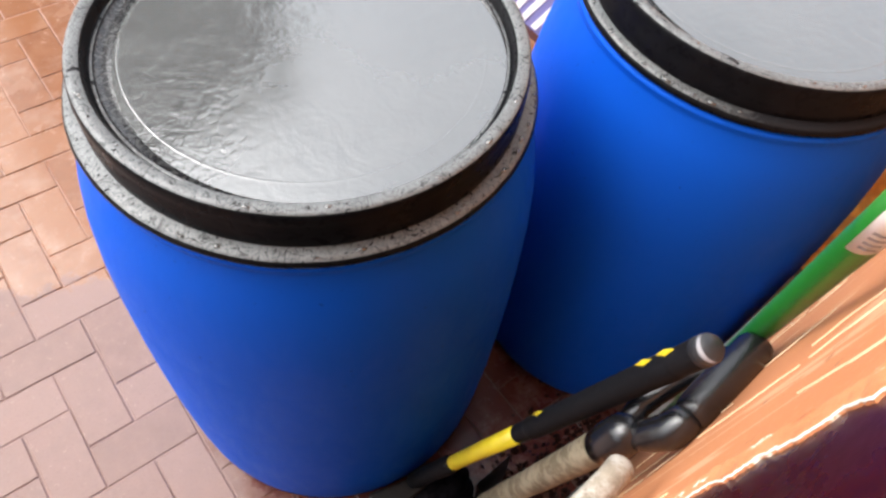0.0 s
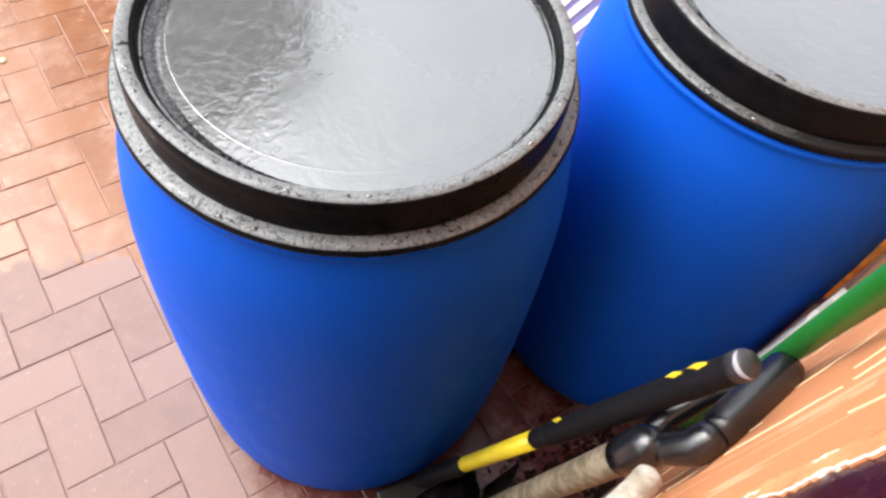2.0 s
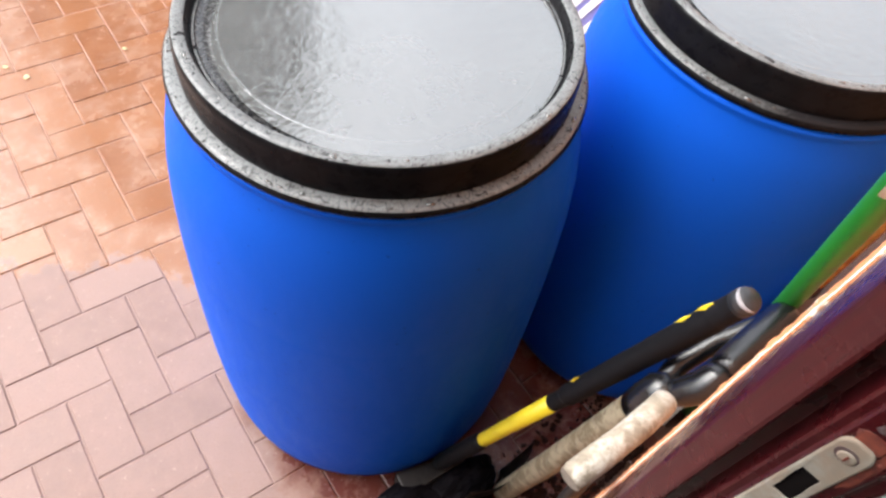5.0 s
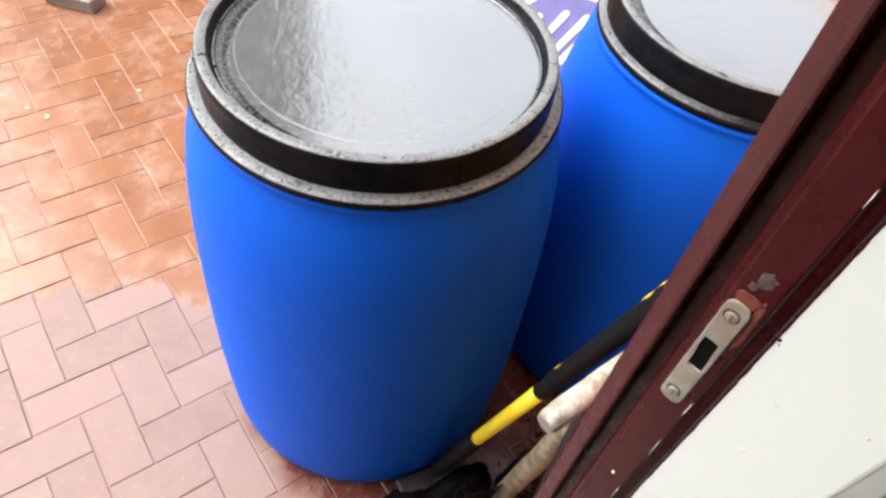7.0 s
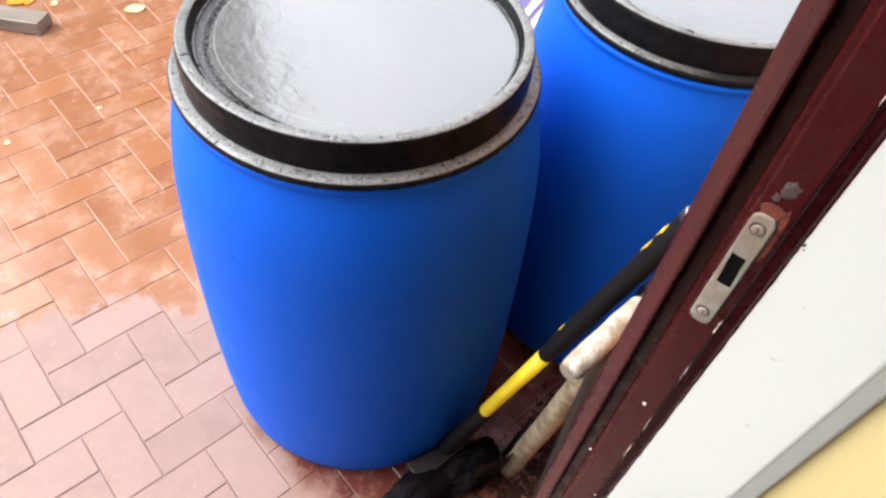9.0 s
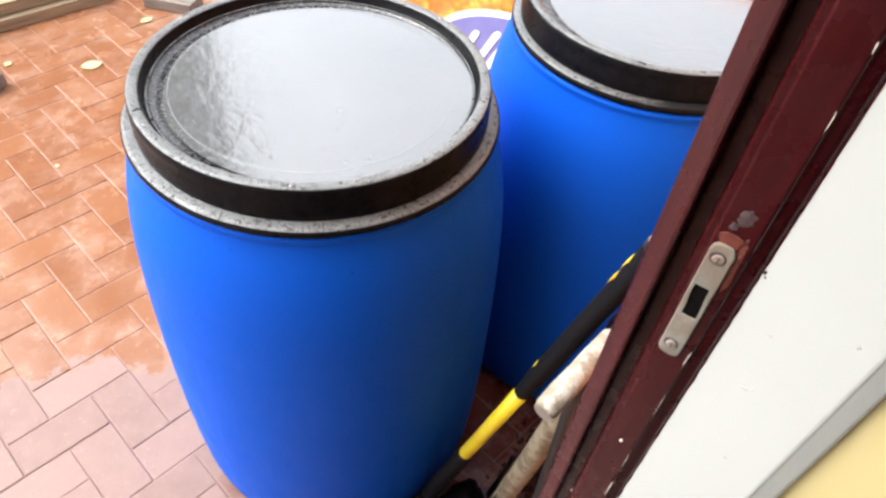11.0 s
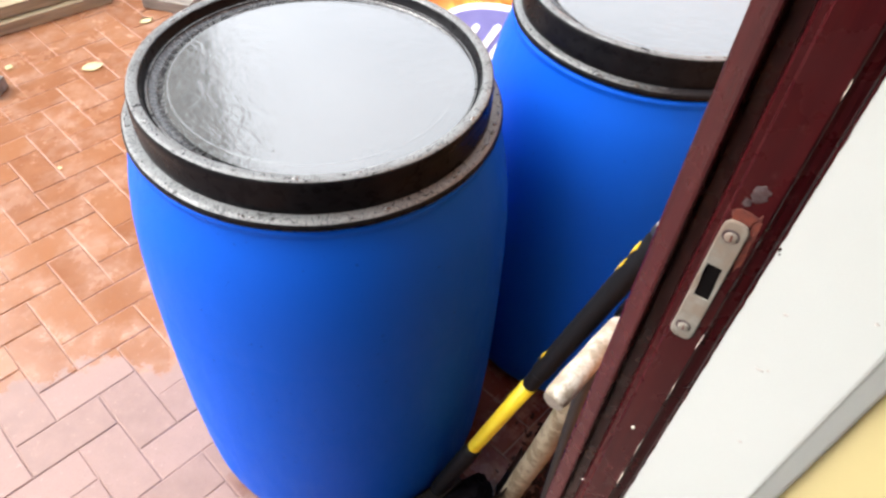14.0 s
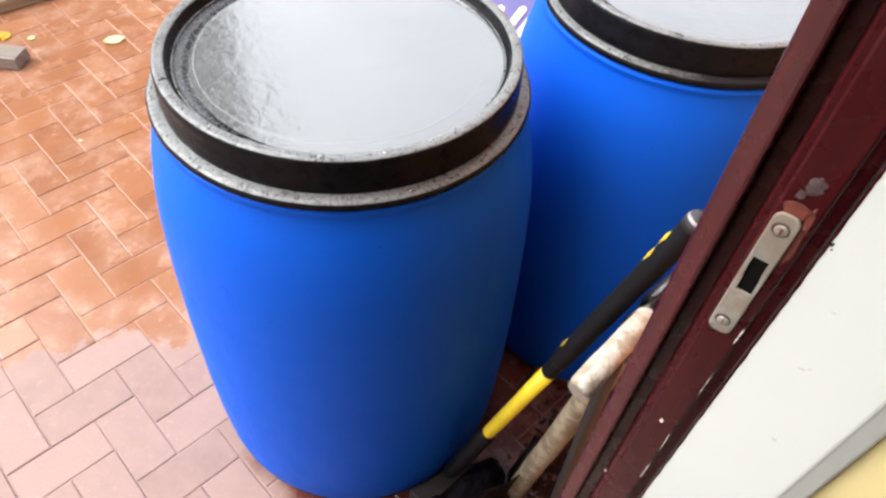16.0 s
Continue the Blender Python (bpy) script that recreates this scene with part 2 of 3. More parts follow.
def snack_print():
    n = Nodes("printed_snack_picture")
    at = n.place((1, 1, 1))
    v = n.t.nodes.new("ShaderNodeTexVoronoi")
    v.inputs["Scale"].default_value = 24
    w = n.t.nodes.new("ShaderNodeVectorMath")
    w.operation = "ADD"
    n.t.links.new(at, w.inputs[0])
    wob = n.t.nodes.new("ShaderNodeTexNoise")
    wob.inputs["Scale"].default_value = 14
    n.t.links.new(at, wob.inputs["Vector"])
    sc = n.t.nodes.new("ShaderNodeVectorMath")
    sc.operation = "SCALE"
    sc.inputs["Scale"].default_value = 0.05
    n.t.links.new(wob.outputs["Color"], sc.inputs[0])
    n.t.links.new(sc.outputs[0], w.inputs[1])
    n.t.links.new(w.outputs[0], v.inputs["Vector"])
    puff = n.ramp(v.outputs["Distance"], (0.10, (0.86, 0.50, 0.10)), (0.36, (0.80, 0.26, 0.02)), (0.62, (0.36, 0.06, 0.006)))
    tone = n.ramp(n.noise(7, 4, 0.6), (0.35, (0.62, 0.15, 0.01)), (0.7, (0.95, 0.62, 0.18)))
    return n.done(Base_Color=n.mix(0.42, puff, tone), Roughness=0.35)


LID_WATER = 0.9412
RINGS = [(0.33, -0.30, 0.05), (0.46, -0.47, 0.035), (0.55, -0.36, 0.03), (0.30, -0.46, 0.04), (0.98, -0.60, 0.04), (1.10, -0.50, 0.035), (0.44, -0.27, 0.03)]
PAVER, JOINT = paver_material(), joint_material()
BLUE, BLACK, WETTOP, WETRING, GROOVE, WATER = blue_plastic(), wet_black(), wet_top("rain_sheen_rim"), wet_top("rain_sheen_ring", True), wet_groove(), rain_water()
STUCCO, MAROON = orange_stucco(), maroon_paint()
WHITE = plaster("white_plaster", (0.565, 0.598, 0.570), (0.65, 0.683, 0.65))
YELLOW = plaster("yellow_wall_paint", (0.74, 0.62, 0.29), (0.79, 0.67, 0.33), 0.7, (0.5, 0.40, 0.18))
PLAIN = plaster("plain_plaster", (0.50, 0.48, 0.45), (0.58, 0.56, 0.52))
DARKFLOOR = plaster("dark_floor", (0.045, 0.045, 0.04), (0.075, 0.072, 0.065))
GREYWALL = plaster("grey_wall", (0.085, 0.088, 0.085), (0.135, 0.139, 0.134))
CHALK = plaster("broken_plaster", (0.62, 0.50, 0.38), (0.80, 0.74, 0.66), 0.9, (0.3, 0.12, 0.06))
EDGE = edge_plaster()
CREAM = plaster("cream_plaster", (0.72, 0.52, 0.30), (0.86, 0.72, 0.50))
FILLER = plaster("white_filler", (0.66, 0.60, 0.50), (0.82, 0.78, 0.70), 0.9, (0.45, 0.3, 0.2))
ZINC = worn_wood("tarnished_zinc", (0.15, 0.138, 0.115), (0.29, 0.272, 0.235), (40, 40, 40), 0.45, (0.21, 0.165, 0.125))
RUST = simple("rusty_stain", (0.045, 0.006, 0.006), (0.17, 0.036, 0.018), 0.7, 180)
SCUFF = simple("scuffed_grey", (0.030, 0.006, 0.008), (0.085, 0.066, 0.066), 0.6, 260)
HOLE_SHADE = simple("hole_shade", (0.004, 0.003, 0.003), (0.008, 0.007, 0.007), 1.0, 40, 0.0, 0.1, 1.05)
RUBBER = simple("black_rubber", (0.005, 0.005, 0.006), (0.010, 0.010, 0.012), 0.55, 120, 0.0, 0.35, 1.18)
GLOSSBLACK = simple("glossy_black_plastic", (0.005, 0.005, 0.006), (0.012, 0.012, 0.014), 0.17, 130, 0.0, 0.45, 1.65)
GREYCAP = simple("grey_plastic", (0.018, 0.019, 0.022), (0.034, 0.036, 0.040), 0.4)
YELLOWFIBRE = simple("yellow_fibreglass", (0.60, 0.46, 0.012), (0.74, 0.60, 0.03), 0.35, 30, 0.0, 0.2)
GREEN = simple("green_coated_metal", (0.012, 0.145, 0.016), (0.02, 0.20, 0.024), 0.35, 14, 0.0, 0.12)
LABEL = simple("white_label", (0.72, 0.72, 0.72), (0.82, 0.82, 0.82), 0.5)
LABELINK = simple("grey_ink", (0.22, 0.22, 0.24), (0.30, 0.30, 0.32), 0.6)
STEEL = simple("dark_forged_steel", (0.012, 0.011, 0.011), (0.035, 0.032, 0.030), 0.45, 60, 0.5, 0.4)
PALEWOOD = worn_wood("weathered_pale_wood", (0.15, 0.12, 0.085), (0.34, 0.295, 0.23), (45, 45, 6), 0.75, (0.47, 0.44, 0.385))
SHAFTWOOD = worn_wood("worn_handle_wood", (0.09, 0.068, 0.042), (0.21, 0.165, 0.10), (30, 30, 3), 0.7, (0.30, 0.255, 0.18))
TIMBER = worn_wood("wet_sawn_timber", (0.16, 0.12, 0.07), (0.36, 0.29, 0.18), (3, 60, 60), 0.55)
BLOCKWOOD = worn_wood("grey_wet_block", (0.10, 0.085, 0.07), (0.24, 0.21, 0.18), (6, 60, 60), 0.35)
LEAF = simple("yellowed_leaf", (0.74, 0.66, 0.36), (0.86, 0.80, 0.54), 0.5, 80)
PETAL = simple("orange_leaf", (0.70, 0.36, 0.03), (0.85, 0.52, 0.06), 0.5, 80)
BAG = simple("black_plastic_film", (0.003, 0.0025, 0.0035), (0.007, 0.006, 0.008), 0.6, 30, 0.0, 0.15, 1.15)
SOIL = simple("dark_litter", (0.014, 0.006, 0.005), (0.040, 0.018, 0.013), 0.9, 120, 0.0, 0.6, 1.15)
PRINT, PURPLE = snack_print(), simple("printed_violet", (0.15, 0.15, 0.36), (0.20, 0.20, 0.43), 0.35, 6)
INKWHITE, BOARD = simple("printed_white", (0.80, 0.80, 0.82), (0.86, 0.86, 0.87), 0.35, 10), simple("brown_board", (0.06, 0.02, 0.02), (0.12, 0.04, 0.035), 0.7)

# ---- helpers for meshes ----


def link(name, bm, material, smooth=False, parent=None, label="", at=None):
    me = bpy.data.meshes.new(name)
    bmesh.ops.recalc_face_normals(bm, faces=bm.faces)
    bm.to_mesh(me)
    bm.free()
    if smooth:
        me.polygons.foreach_set("use_smooth", [True] * len(me.polygons))
    me.materials.append(material)
    ob = new(name, me)
    if parent:
        ob.parent = parent
    if at is not None:
        ob.matrix_basis = at
    return tagged(ob, label) if label else ob


def part(name, bm, material, parent, label="", smooth=False):
    return link(name, bm, material, smooth, parent, label)


def block(x0, x1, y0, y1, z0, z1, bevel=0.0, bm=None, m=None):
    own = bmesh.new()
    bmesh.ops.create_cube(own, size=1, matrix=Matrix.Translation(((x0 + x1) / 2, (y0 + y1) / 2, (z0 + z1) / 2)) @ Matrix.Diagonal((x1 - x0, y1 - y0, z1 - z0, 1)))
    if bevel:
        bmesh.ops.bevel(own, geom=own.edges[:], offset=bevel, segments=2, profile=0.6, affect="EDGES")
    if m is not None:
        bmesh.ops.transform(own, matrix=m, verts=own.verts)
    if bm is None:
        return own
    keep = {v: bm.verts.new(v.co) for v in own.verts}
    for f in own.faces:
        bm.faces.new([keep[v] for v in f.verts])
    own.free()
    return bm


def turned(profile, n=96, close_top=True, close_base=False):
    bm = bmesh.new()
    rings = [[bm.verts.new((r * math.cos(2 * math.pi * k / n), r * math.sin(2 * math.pi * k / n), z)) for k in range(n)] for r, z in profile]
    for low, high in zip(rings, rings[1:]):
        for k in range(n):
            bm.faces.new((low[k], low[(k + 1) % n], high[(k + 1) % n], high[k]))
    if close_top:
        bm.faces.new(rings[-1])
    if close_base:
        bm.faces.new(rings[0][::-1])
    return bm


def tube(points, radii, n=20, flat=1.0):
    """A capped tube through points; flat squeezes its cross-section."""
    bm = bmesh.new()
    pts = [Vector(p) for p in points]
    rings = []
    side = None
    for i, p in enumerate(pts):
        way = (pts[min(i + 1, len(pts) - 1)] - pts[max(i - 1, 0)]).normalized()
        if side is None:
            side = way.cross(Vector((0.3, 1, 0.1))).normalized()
        side = (side - way * side.dot(way)).normalized()
        up = way.cross(side)
        rings.append([bm.verts.new(p + radii[i] * (math.cos(2 * math.pi * k / n) * side + flat * math.sin(2 * math.pi * k / n) * up)) for k in range(n)])
    for low, high in zip(rings, rings[1:]):
        for k in range(n):
            bm.faces.new((low[k], low[(k + 1) % n], high[(k + 1) % n], high[k]))
    bm.faces.new(rings[0][::-1])
    bm.faces.new(rings[-1])
    return bm


def along(a, b, steps):
    a, b = Vector(a), Vector(b)
    return [a.lerp(b, k) for k in steps]


def extruded(profile, z0, z1):
    bm = bmesh.new()
    low = [bm.verts.new((x, y, z0)) for x, y in profile]
    high = [bm.verts.new((x, y, z1)) for x, y in profile]
    for k in range(len(profile)):
        bm.faces.new((low[k], low[(k + 1) % len(profile)], high[(k + 1) % len(profile)], high[k]))
    bm.faces.new(low[::-1])
    bm.faces.new(high)
    return bm


def thing(name, at, label, category, group=""):
    return tagged(place_empty(name, at), label, category, group)


def place_empty(name, at):
    ob = new(name)
    ob.matrix_basis = at
    ob.empty_display_size = 0.05
    return ob


def structure(name, bm, material, label, category, at=None, smooth=False):
    return tagged(link(name, bm, material, smooth, None, "", at), label, category, "", "structure")


# the house wall runs at 4 degrees to the paving; the door frame stands a little skew in it
WALL = pose(0.247, -1.043, 0, 0, 0, 4)
JAMB = pose(0.247, -1.043, 0, 0, 0, 9)

# ---- the setting ----
ground = structure("ground", block(-60, 60, -60, 60, -0.30, -0.0026), JOINT, "sandy bedding under the brick paving", "ground")

wall = structure("wall_house", block(0.080, 3.0, -0.15, 0.0, -0.02, 2.9), STUCCO, "orange stucco house wall with cream vertical scratches", "wall", WALL)
structure("wall_house_far", block(-4.5, -1.05, -0.15, 0.0, -0.02, 2.9), STUCCO, "orange stucco house wall beyond the doorway", "wall", WALL)
structure("wall_lintel", block(-1.05, 0.080, -0.15, 0.0, 2.14, 2.9), STUCCO, "orange stucco over the doorway", "wall", WALL)
reveal = structure("wall_reveal", extruded([(0.003, -0.0685), (0.003, -0.1475), (0.0034, -0.1495), (0.0044, -0.1513), (0.0090, -0.1640), (0.0104, -0.1660), (0.0125, -0.1672), (0.015, -0.1676), (0.30, -0.1676), (0.30, -0.0685)], 0.0, 2.14), WHITE,
          "white plastered reveal beside the door frame, its corner chamfered", "wall", JAMB)
structure("wall_yellow", block(0.0160, 0.22, -3.2, -0.1686, -0.02, 2.6), YELLOW, "matt yellow painted interior wall", "wall", JAMB)
smears = bmesh.new()
rows = []
for k in range(1100):
    z = 0.001 + 2.136 * k / 1099
    w = 0.0003 + 0.0011 * max(0, noise.noise((1, 4, z * 60))) + 0.0007 * abs(noise.noise((8, 2, z * 240)))
    rows.append([smears.verts.new(c) for c in ((0.0040, -0.0679, z), (0.0026, -0.0683, z), (0.0027, -0.0686 - w, z), (0.0031, -0.0688 - w, z))])
for a, b in zip(rows, rows[1:]):
    for k in range(3):
        smears.faces.new((a[k], a[k + 1], b[k + 1], b[k]))
part("paint_edge", smears, MAROON, reveal, "ragged maroon paint overlapping the plaster")
for y, z, a, b, material in ((-0.0700, 1.2300, 0.0009, 0.0016, SOIL), (-0.0712, 1.2265, 0.0006, 0.0008, SOIL), (-0.0995, 1.128, 0.0030, 0.0011, PLAIN), (-0.1040, 1.131, 0.0012, 0.0010, PLAIN), (-0.093, 1.185, 0.0016, 0.0012, PLAIN), (-0.118, 1.045, 0.0018, 0.0016, PLAIN), (-0.135, 1.21, 0.0014, 0.0011, PLAIN)):
    bm = bmesh.new()
    bmesh.ops.create_icosphere(bm, subdivisions=3, radius=1)
    for v in bm.verts:
        v.co *= 1 + 0.6 * noise.noise(v.co * 2 + Vector((y * 900, 0, 0)))
    bmesh.ops.transform(bm, matrix=Matrix.Translation((0.003, y, z)) @ Matrix.Diagonal((0.0003, a, b, 1)), verts=bm.verts)
    part("mark", bm, material, reveal, "small scuff on the white plaster", True)
structure("wall_back", block(-3.6, 0.3, -3.4, -3.25, -0.02, 2.6), YELLOW, "yellow painted wall at the back of the room", "wall", WALL)
structure("wall_side", block(-3.75, -3.6, -3.4, -0.155, -0.02, 2.6), YELLOW, "yellow painted side wall of the room", "wall", WALL)
# out of view; near black so that it bounces little light
structure("floor", block(-3.6, 0.3, -3.25, -0.155, -0.02, 0.004), DARKFLOOR, "plain unseen floor of the room, kept dark against bounce light", "floor", WALL)
structure("ceiling", block(-3.75, 0.4, -3.4, -0.155, 2.6, 2.7), WHITE, "white plastered ceiling of the room", "ceiling", WALL)
# unseen eave, added to block overhead sky; reach follows the dry ring
structure("roof_eave", block(-4.6, 1.9, -0.4, 0.36, 2.62, 2.72), TIMBER, "unseen timber eave added to shade the house wall", "eave", WALL)
# unseen wall, added to cut low western light on the drums
structure("wall_yard", block(-4.7, -4.4, -0.95, 6.2, -0.02, 1.3), GREYWALL, "plain unseen wall closing the yard, added to block low light", "wall")
# out-of-view stand-in that gives the lids their dark reflection
structure("wall_neighbour", block(0.0, 3.6, 6.2, 6.5, -0.02, 8.5), GREYWALL, "tall unseen wall standing in for the dark mass reflected in the lids", "wall")

# door frame: outer lip, groove, flat face and a bevel towards the room
FRAME = [(0.084, 0.0012), (0.0125, 0.0012), (0.0098, 0.0007), (0.0080, -0.0008), (0.0014, -0.0125), (0.0012, -0.0145), (0.0025, -0.0158), (0.0200, -0.0170), (0.0200, -0.0262), (0.0040, -0.0285), (0.0022, -0.0300),
         (0.0022, -0.0335), (0.0012, -0.0342), (0.0, -0.0352), (0.0, -0.0568), (0.0005, -0.0578), (0.0016, -0.0588), (0.0028, -0.0610), (0.0034, -0.0640), (0.0045, -0.0665), (0.0070, -0.068), (0.084, -0.068)]
frame_post = structure("door_1", extruded(FRAME, 0.0, 2.14), MAROON, "maroon gloss-painted wooden door frame, chipped at its edges", "door frame", JAMB)
post_left = structure("door_2", extruded([(-1.05 - x, y) for x, y in FRAME], 0.0, 2.14), MAROON, "maroon gloss-painted wooden door frame post", "door frame", JAMB)
structure("trim", block(-1.05, 0.0, -0.068, 0.006, 2.06, 2.14, 0.003), MAROON, "maroon painted head of the door frame", "door frame", JAMB)

# chips of bare filler along the bevel and the lip
random.seed(5)
bm = bmesh.new()
z = 0.5
while z < 1.9:
    run = random.uniform(0.006, 0.05)
    if not 1.12 < z < 1.26:
        w, n = random.uniform(0.0003, 0.0008), max(3, int(run / 0.004))
        rows = []
        for k in range(n + 1):
            half = w * math.sin(math.pi * (k + 0.3) / (n + 0.6)) * (0.4 + abs(noise.noise((z * 30, k * 0.9, 0))))
            zz, mid = z + run * k / n, -0.0576 + 0.0004 * noise.noise((k * 0.5, z * 20, 4))
            rows.append([bm.verts.new(c) for c in ((0.0001, mid + half, zz), (-0.0004, mid, zz), (0.0006, mid - half, zz))])
        for a, b in zip(rows, rows[1:]):
            for k in (0, 1):
                bm.faces.new((a[k], a[k + 1], b[k + 1], b[k]))
    z += run + random.uniform(0.02, 0.11)
part("chipped_edge", bm, CHALK, frame_post, "pale filler showing where paint has chipped")
for y, z, a, b in ((-0.046, 0.99, 0.0016, 0.0032), (-0.028, 0.86, 0.0012, 0.002), (-0.05, 1.43, 0.0014, 0.004)):
    bm = bmesh.new()
    bmesh.ops.create_icosphere(bm, subdivisions=1, radius=1, matrix=Matrix.Translation((0.0, y, z)) @ Matrix.Diagonal((0.0008, a, b, 1)))
    part("paint_drop", bm, CHALK, frame_post, "pale drop of filler")

# broken plaster between frame and stucco
bm, torn_bm = bmesh.new(), bmesh.new()
z, prev = 0.0, None
while z < 2.14:
    w = 0.002 + 0.008 * abs(noise.noise((0, 3.1, z * 18))) + 0.005 * abs(noise.noise((5, 0, z * 70))) + 0.0015 * noise.noise((5, 2, z * 300))
    t = 0.0012 + 0.0022 * abs(noise.noise((2, z * 60, 0)))
    cur = [bm.verts.new(c) for c in ((0.0945, -0.010, z), (0.0900, -0.0010 + t, z), (0.0830, 0.0024 + t, z), (0.0740 - w, 0.0022 + 0.3 * t, z), (0.0740 - w - 0.0008, 0.0008, z))]
    torn = 0.0002 + 0.012 * max(0, noise.noise((7, 1, z * 15)) - 0.28) + 0.0016 * max(0, noise.noise((3, 9, z * 90)))
    rim = [torn_bm.verts.new(c) for c in ((0.0740 - w - 0.0006, 0.0020 + 0.3 * t, z), (0.0740 - w - 0.0003, 0.0026 + 0.3 * t, z), (0.0740 - w + torn, 0.0028 + 0.3 * t, z), (0.0740 - w + torn + 0.0008, 0.0016, z))]
    if prev:
        for old, now, last, made in ((prev[0], cur, 4, bm), (prev[1], rim, 3, torn_bm)):
            for k in range(last):
                made.faces.new((old[k], old[k + 1], now[k + 1], now[k]))
    prev = (cur, rim)
    z += random.uniform(0.0010, 0.0030)
edge = structure("trim_plaster", bm, EDGE, "ragged plaster edge between door frame and orange wall", "plaster edge", JAMB)

part("torn_edge", torn_bm, FILLER, edge, "cream torn lip of the plaster", True)

# cream scratches dragged down the stucco
rnd = random.Random(4)
bm = bmesh.new()
x = 0.097
while x < 1.1:
    z = rnd.uniform(0.3, 0.7)
    lean = rnd.uniform(-0.02, 0.06)
    while z < 2.0:
        run, wide = rnd.uniform(0.04, 0.24), rnd.uniform(0.0004, 0.0013)
        n = int(run / 0.008)
        rows = []
        for k in range(n + 1):
            zz = z + run * k / n
            w = wide * (0.05 + math.sin(math.pi * k / n)) * (0.6 + 0.9 * abs(noise.noise((x * 40, zz * 45, 0))))
            c = x + lean * (zz - 1.0) + 0.010 * noise.noise((x * 9, zz * 8, 3)) + 0.0075 * noise.noise((x * 9, zz * 26, 3)) + 0.0022 * noise.noise((x * 9, zz * 120, 3))
            rows.append([bm.verts.new((c + u * w, 0.0012 if not u else -0.0008, zz)) for u in (-1, 0, 1)])
        for a, b in zip(rows, rows[1:]):
            for k in (0, 1):
                bm.faces.new((a[k], a[k + 1], b[k + 1], b[k]))
        z += run + rnd.choice((0.01, 0.03, 0.15, 0.30))
    x += rnd.choice((0.018, 0.04, 0.06, 0.09))
tagged(part("scratch", bm, CREAM, wall, "cream scratches in the stucco"), kind="stuff")

# strike plate
def strike_plate():
    t = thing("strike_plate", JAMB @ pose(0, -0.0435, 1.182), "tarnished zinc strike plate screwed to the maroon door frame", "strike plate")
    outline, hole = [], []
    h, w = 0.0570, 0.0080
    for k in range(40):
        a = 2 * math.pi * k / 40
        outline.append((w * math.copysign(abs(math.cos(a)) ** 0.6, math.cos(a)), (h - w) * (1 if math.sin(a) > 0 else -1) * (1 if abs(math.sin(a)) > 1e-6 else 0) + w * math.sin(a)))
        c, s = math.cos(a), math.sin(a)
        k2 = max(abs(c) / 0.0050, abs(s) / 0.0155)
        hole.append((c / k2 + 0.0006 * s, s / k2 + 0.003))
    bm = bmesh.new()
    rings = []
    for x, loop in ((0.0, outline), (-0.0018, outline), (-0.0022, [(y * 0.9, z * 0.985) for y, z in outline]), (-0.0022, hole), (0.0008, hole)):
        rings.append([bm.verts.new((x, y, z)) for y, z in loop])
    for a, b in zip(rings, rings[1:]):
        for k in range(40):
            bm.faces.new((a[k], a[(k + 1) % 40], b[(k + 1) % 40], b[k]))
    part("plate", bm, ZINC, t)
    # flat black slab paints the depth shade of the hole
    part("latch_hole", block(-0.0009, -0.0003, -0.0058, 0.0058, -0.0130, 0.0190), HOLE_SHADE, t, "near-black slab painting the shade of the latch hole")
    for z in (0.045, -0.045):
        bm = turned([(0.0042, 0), (0.0042, 0.0006), (0.0032, 0.0011), (0.001, 0.0009)], 18)
        bmesh.ops.transform(bm, matrix=Matrix.Translation((-0.0021, 0, z)) @ Matrix.Rotation(radians(-90), 4, "Y"), verts=bm.verts)
        halo = turned([(0.0054, 0), (0.0053, 0.0003), (0.004, 0.0004)], 18)
        bmesh.ops.transform(halo, matrix=Matrix.Translation((-0.0021, 0.0006, z + 0.0006)) @ Matrix.Rotation(radians(-90), 4, "Y"), verts=halo.verts)
        part("screw_seat", halo, SCUFF, t, "dark seat round the screw")
        screw = part("screw", bm, ZINC, t, "", True)
        part("slot", block(-0.0035, -0.0028, -0.0004, 0.0004, z - 0.0024, z + 0.0024), RUST, screw)
    for name, material, y, z, w, h, text in (("rust_patch", RUST, -0.0015, 0.0590, 0.0085, 0.0075, "orange rust stain round the plate's upper end"), ("rust_run", RUST, -0.0098, 0.040, 0.0028, 0.022, "orange rust stain down the plate's edge"),
                                             ("scuff", SCUFF, -0.003, 0.0800, 0.0050, 0.0055, "grey scuffed paint above the plate"), ("scuff", SCUFF, 0.0015, 0.0715, 0.0022, 0.0030, "grey scuffed paint above the plate")):
        bm = bmesh.new()
        bmesh.ops.create_icosphere(bm, subdivisions=4, radius=1)
        for v in bm.verts:
            v.co *= 1 + 0.55 * noise.noise(v.co * 1.6 + Vector((z * 90, 0, 0))) + 0.14 * noise.noise(v.co * 5)
        bmesh.ops.transform(bm, matrix=Matrix.Translation((0.0, y, z)) @ Matrix.Diagonal((0.00025, w, h, 1)), verts=bm.verts)
        part(name, bm, material, t, text, True)


strike_plate()

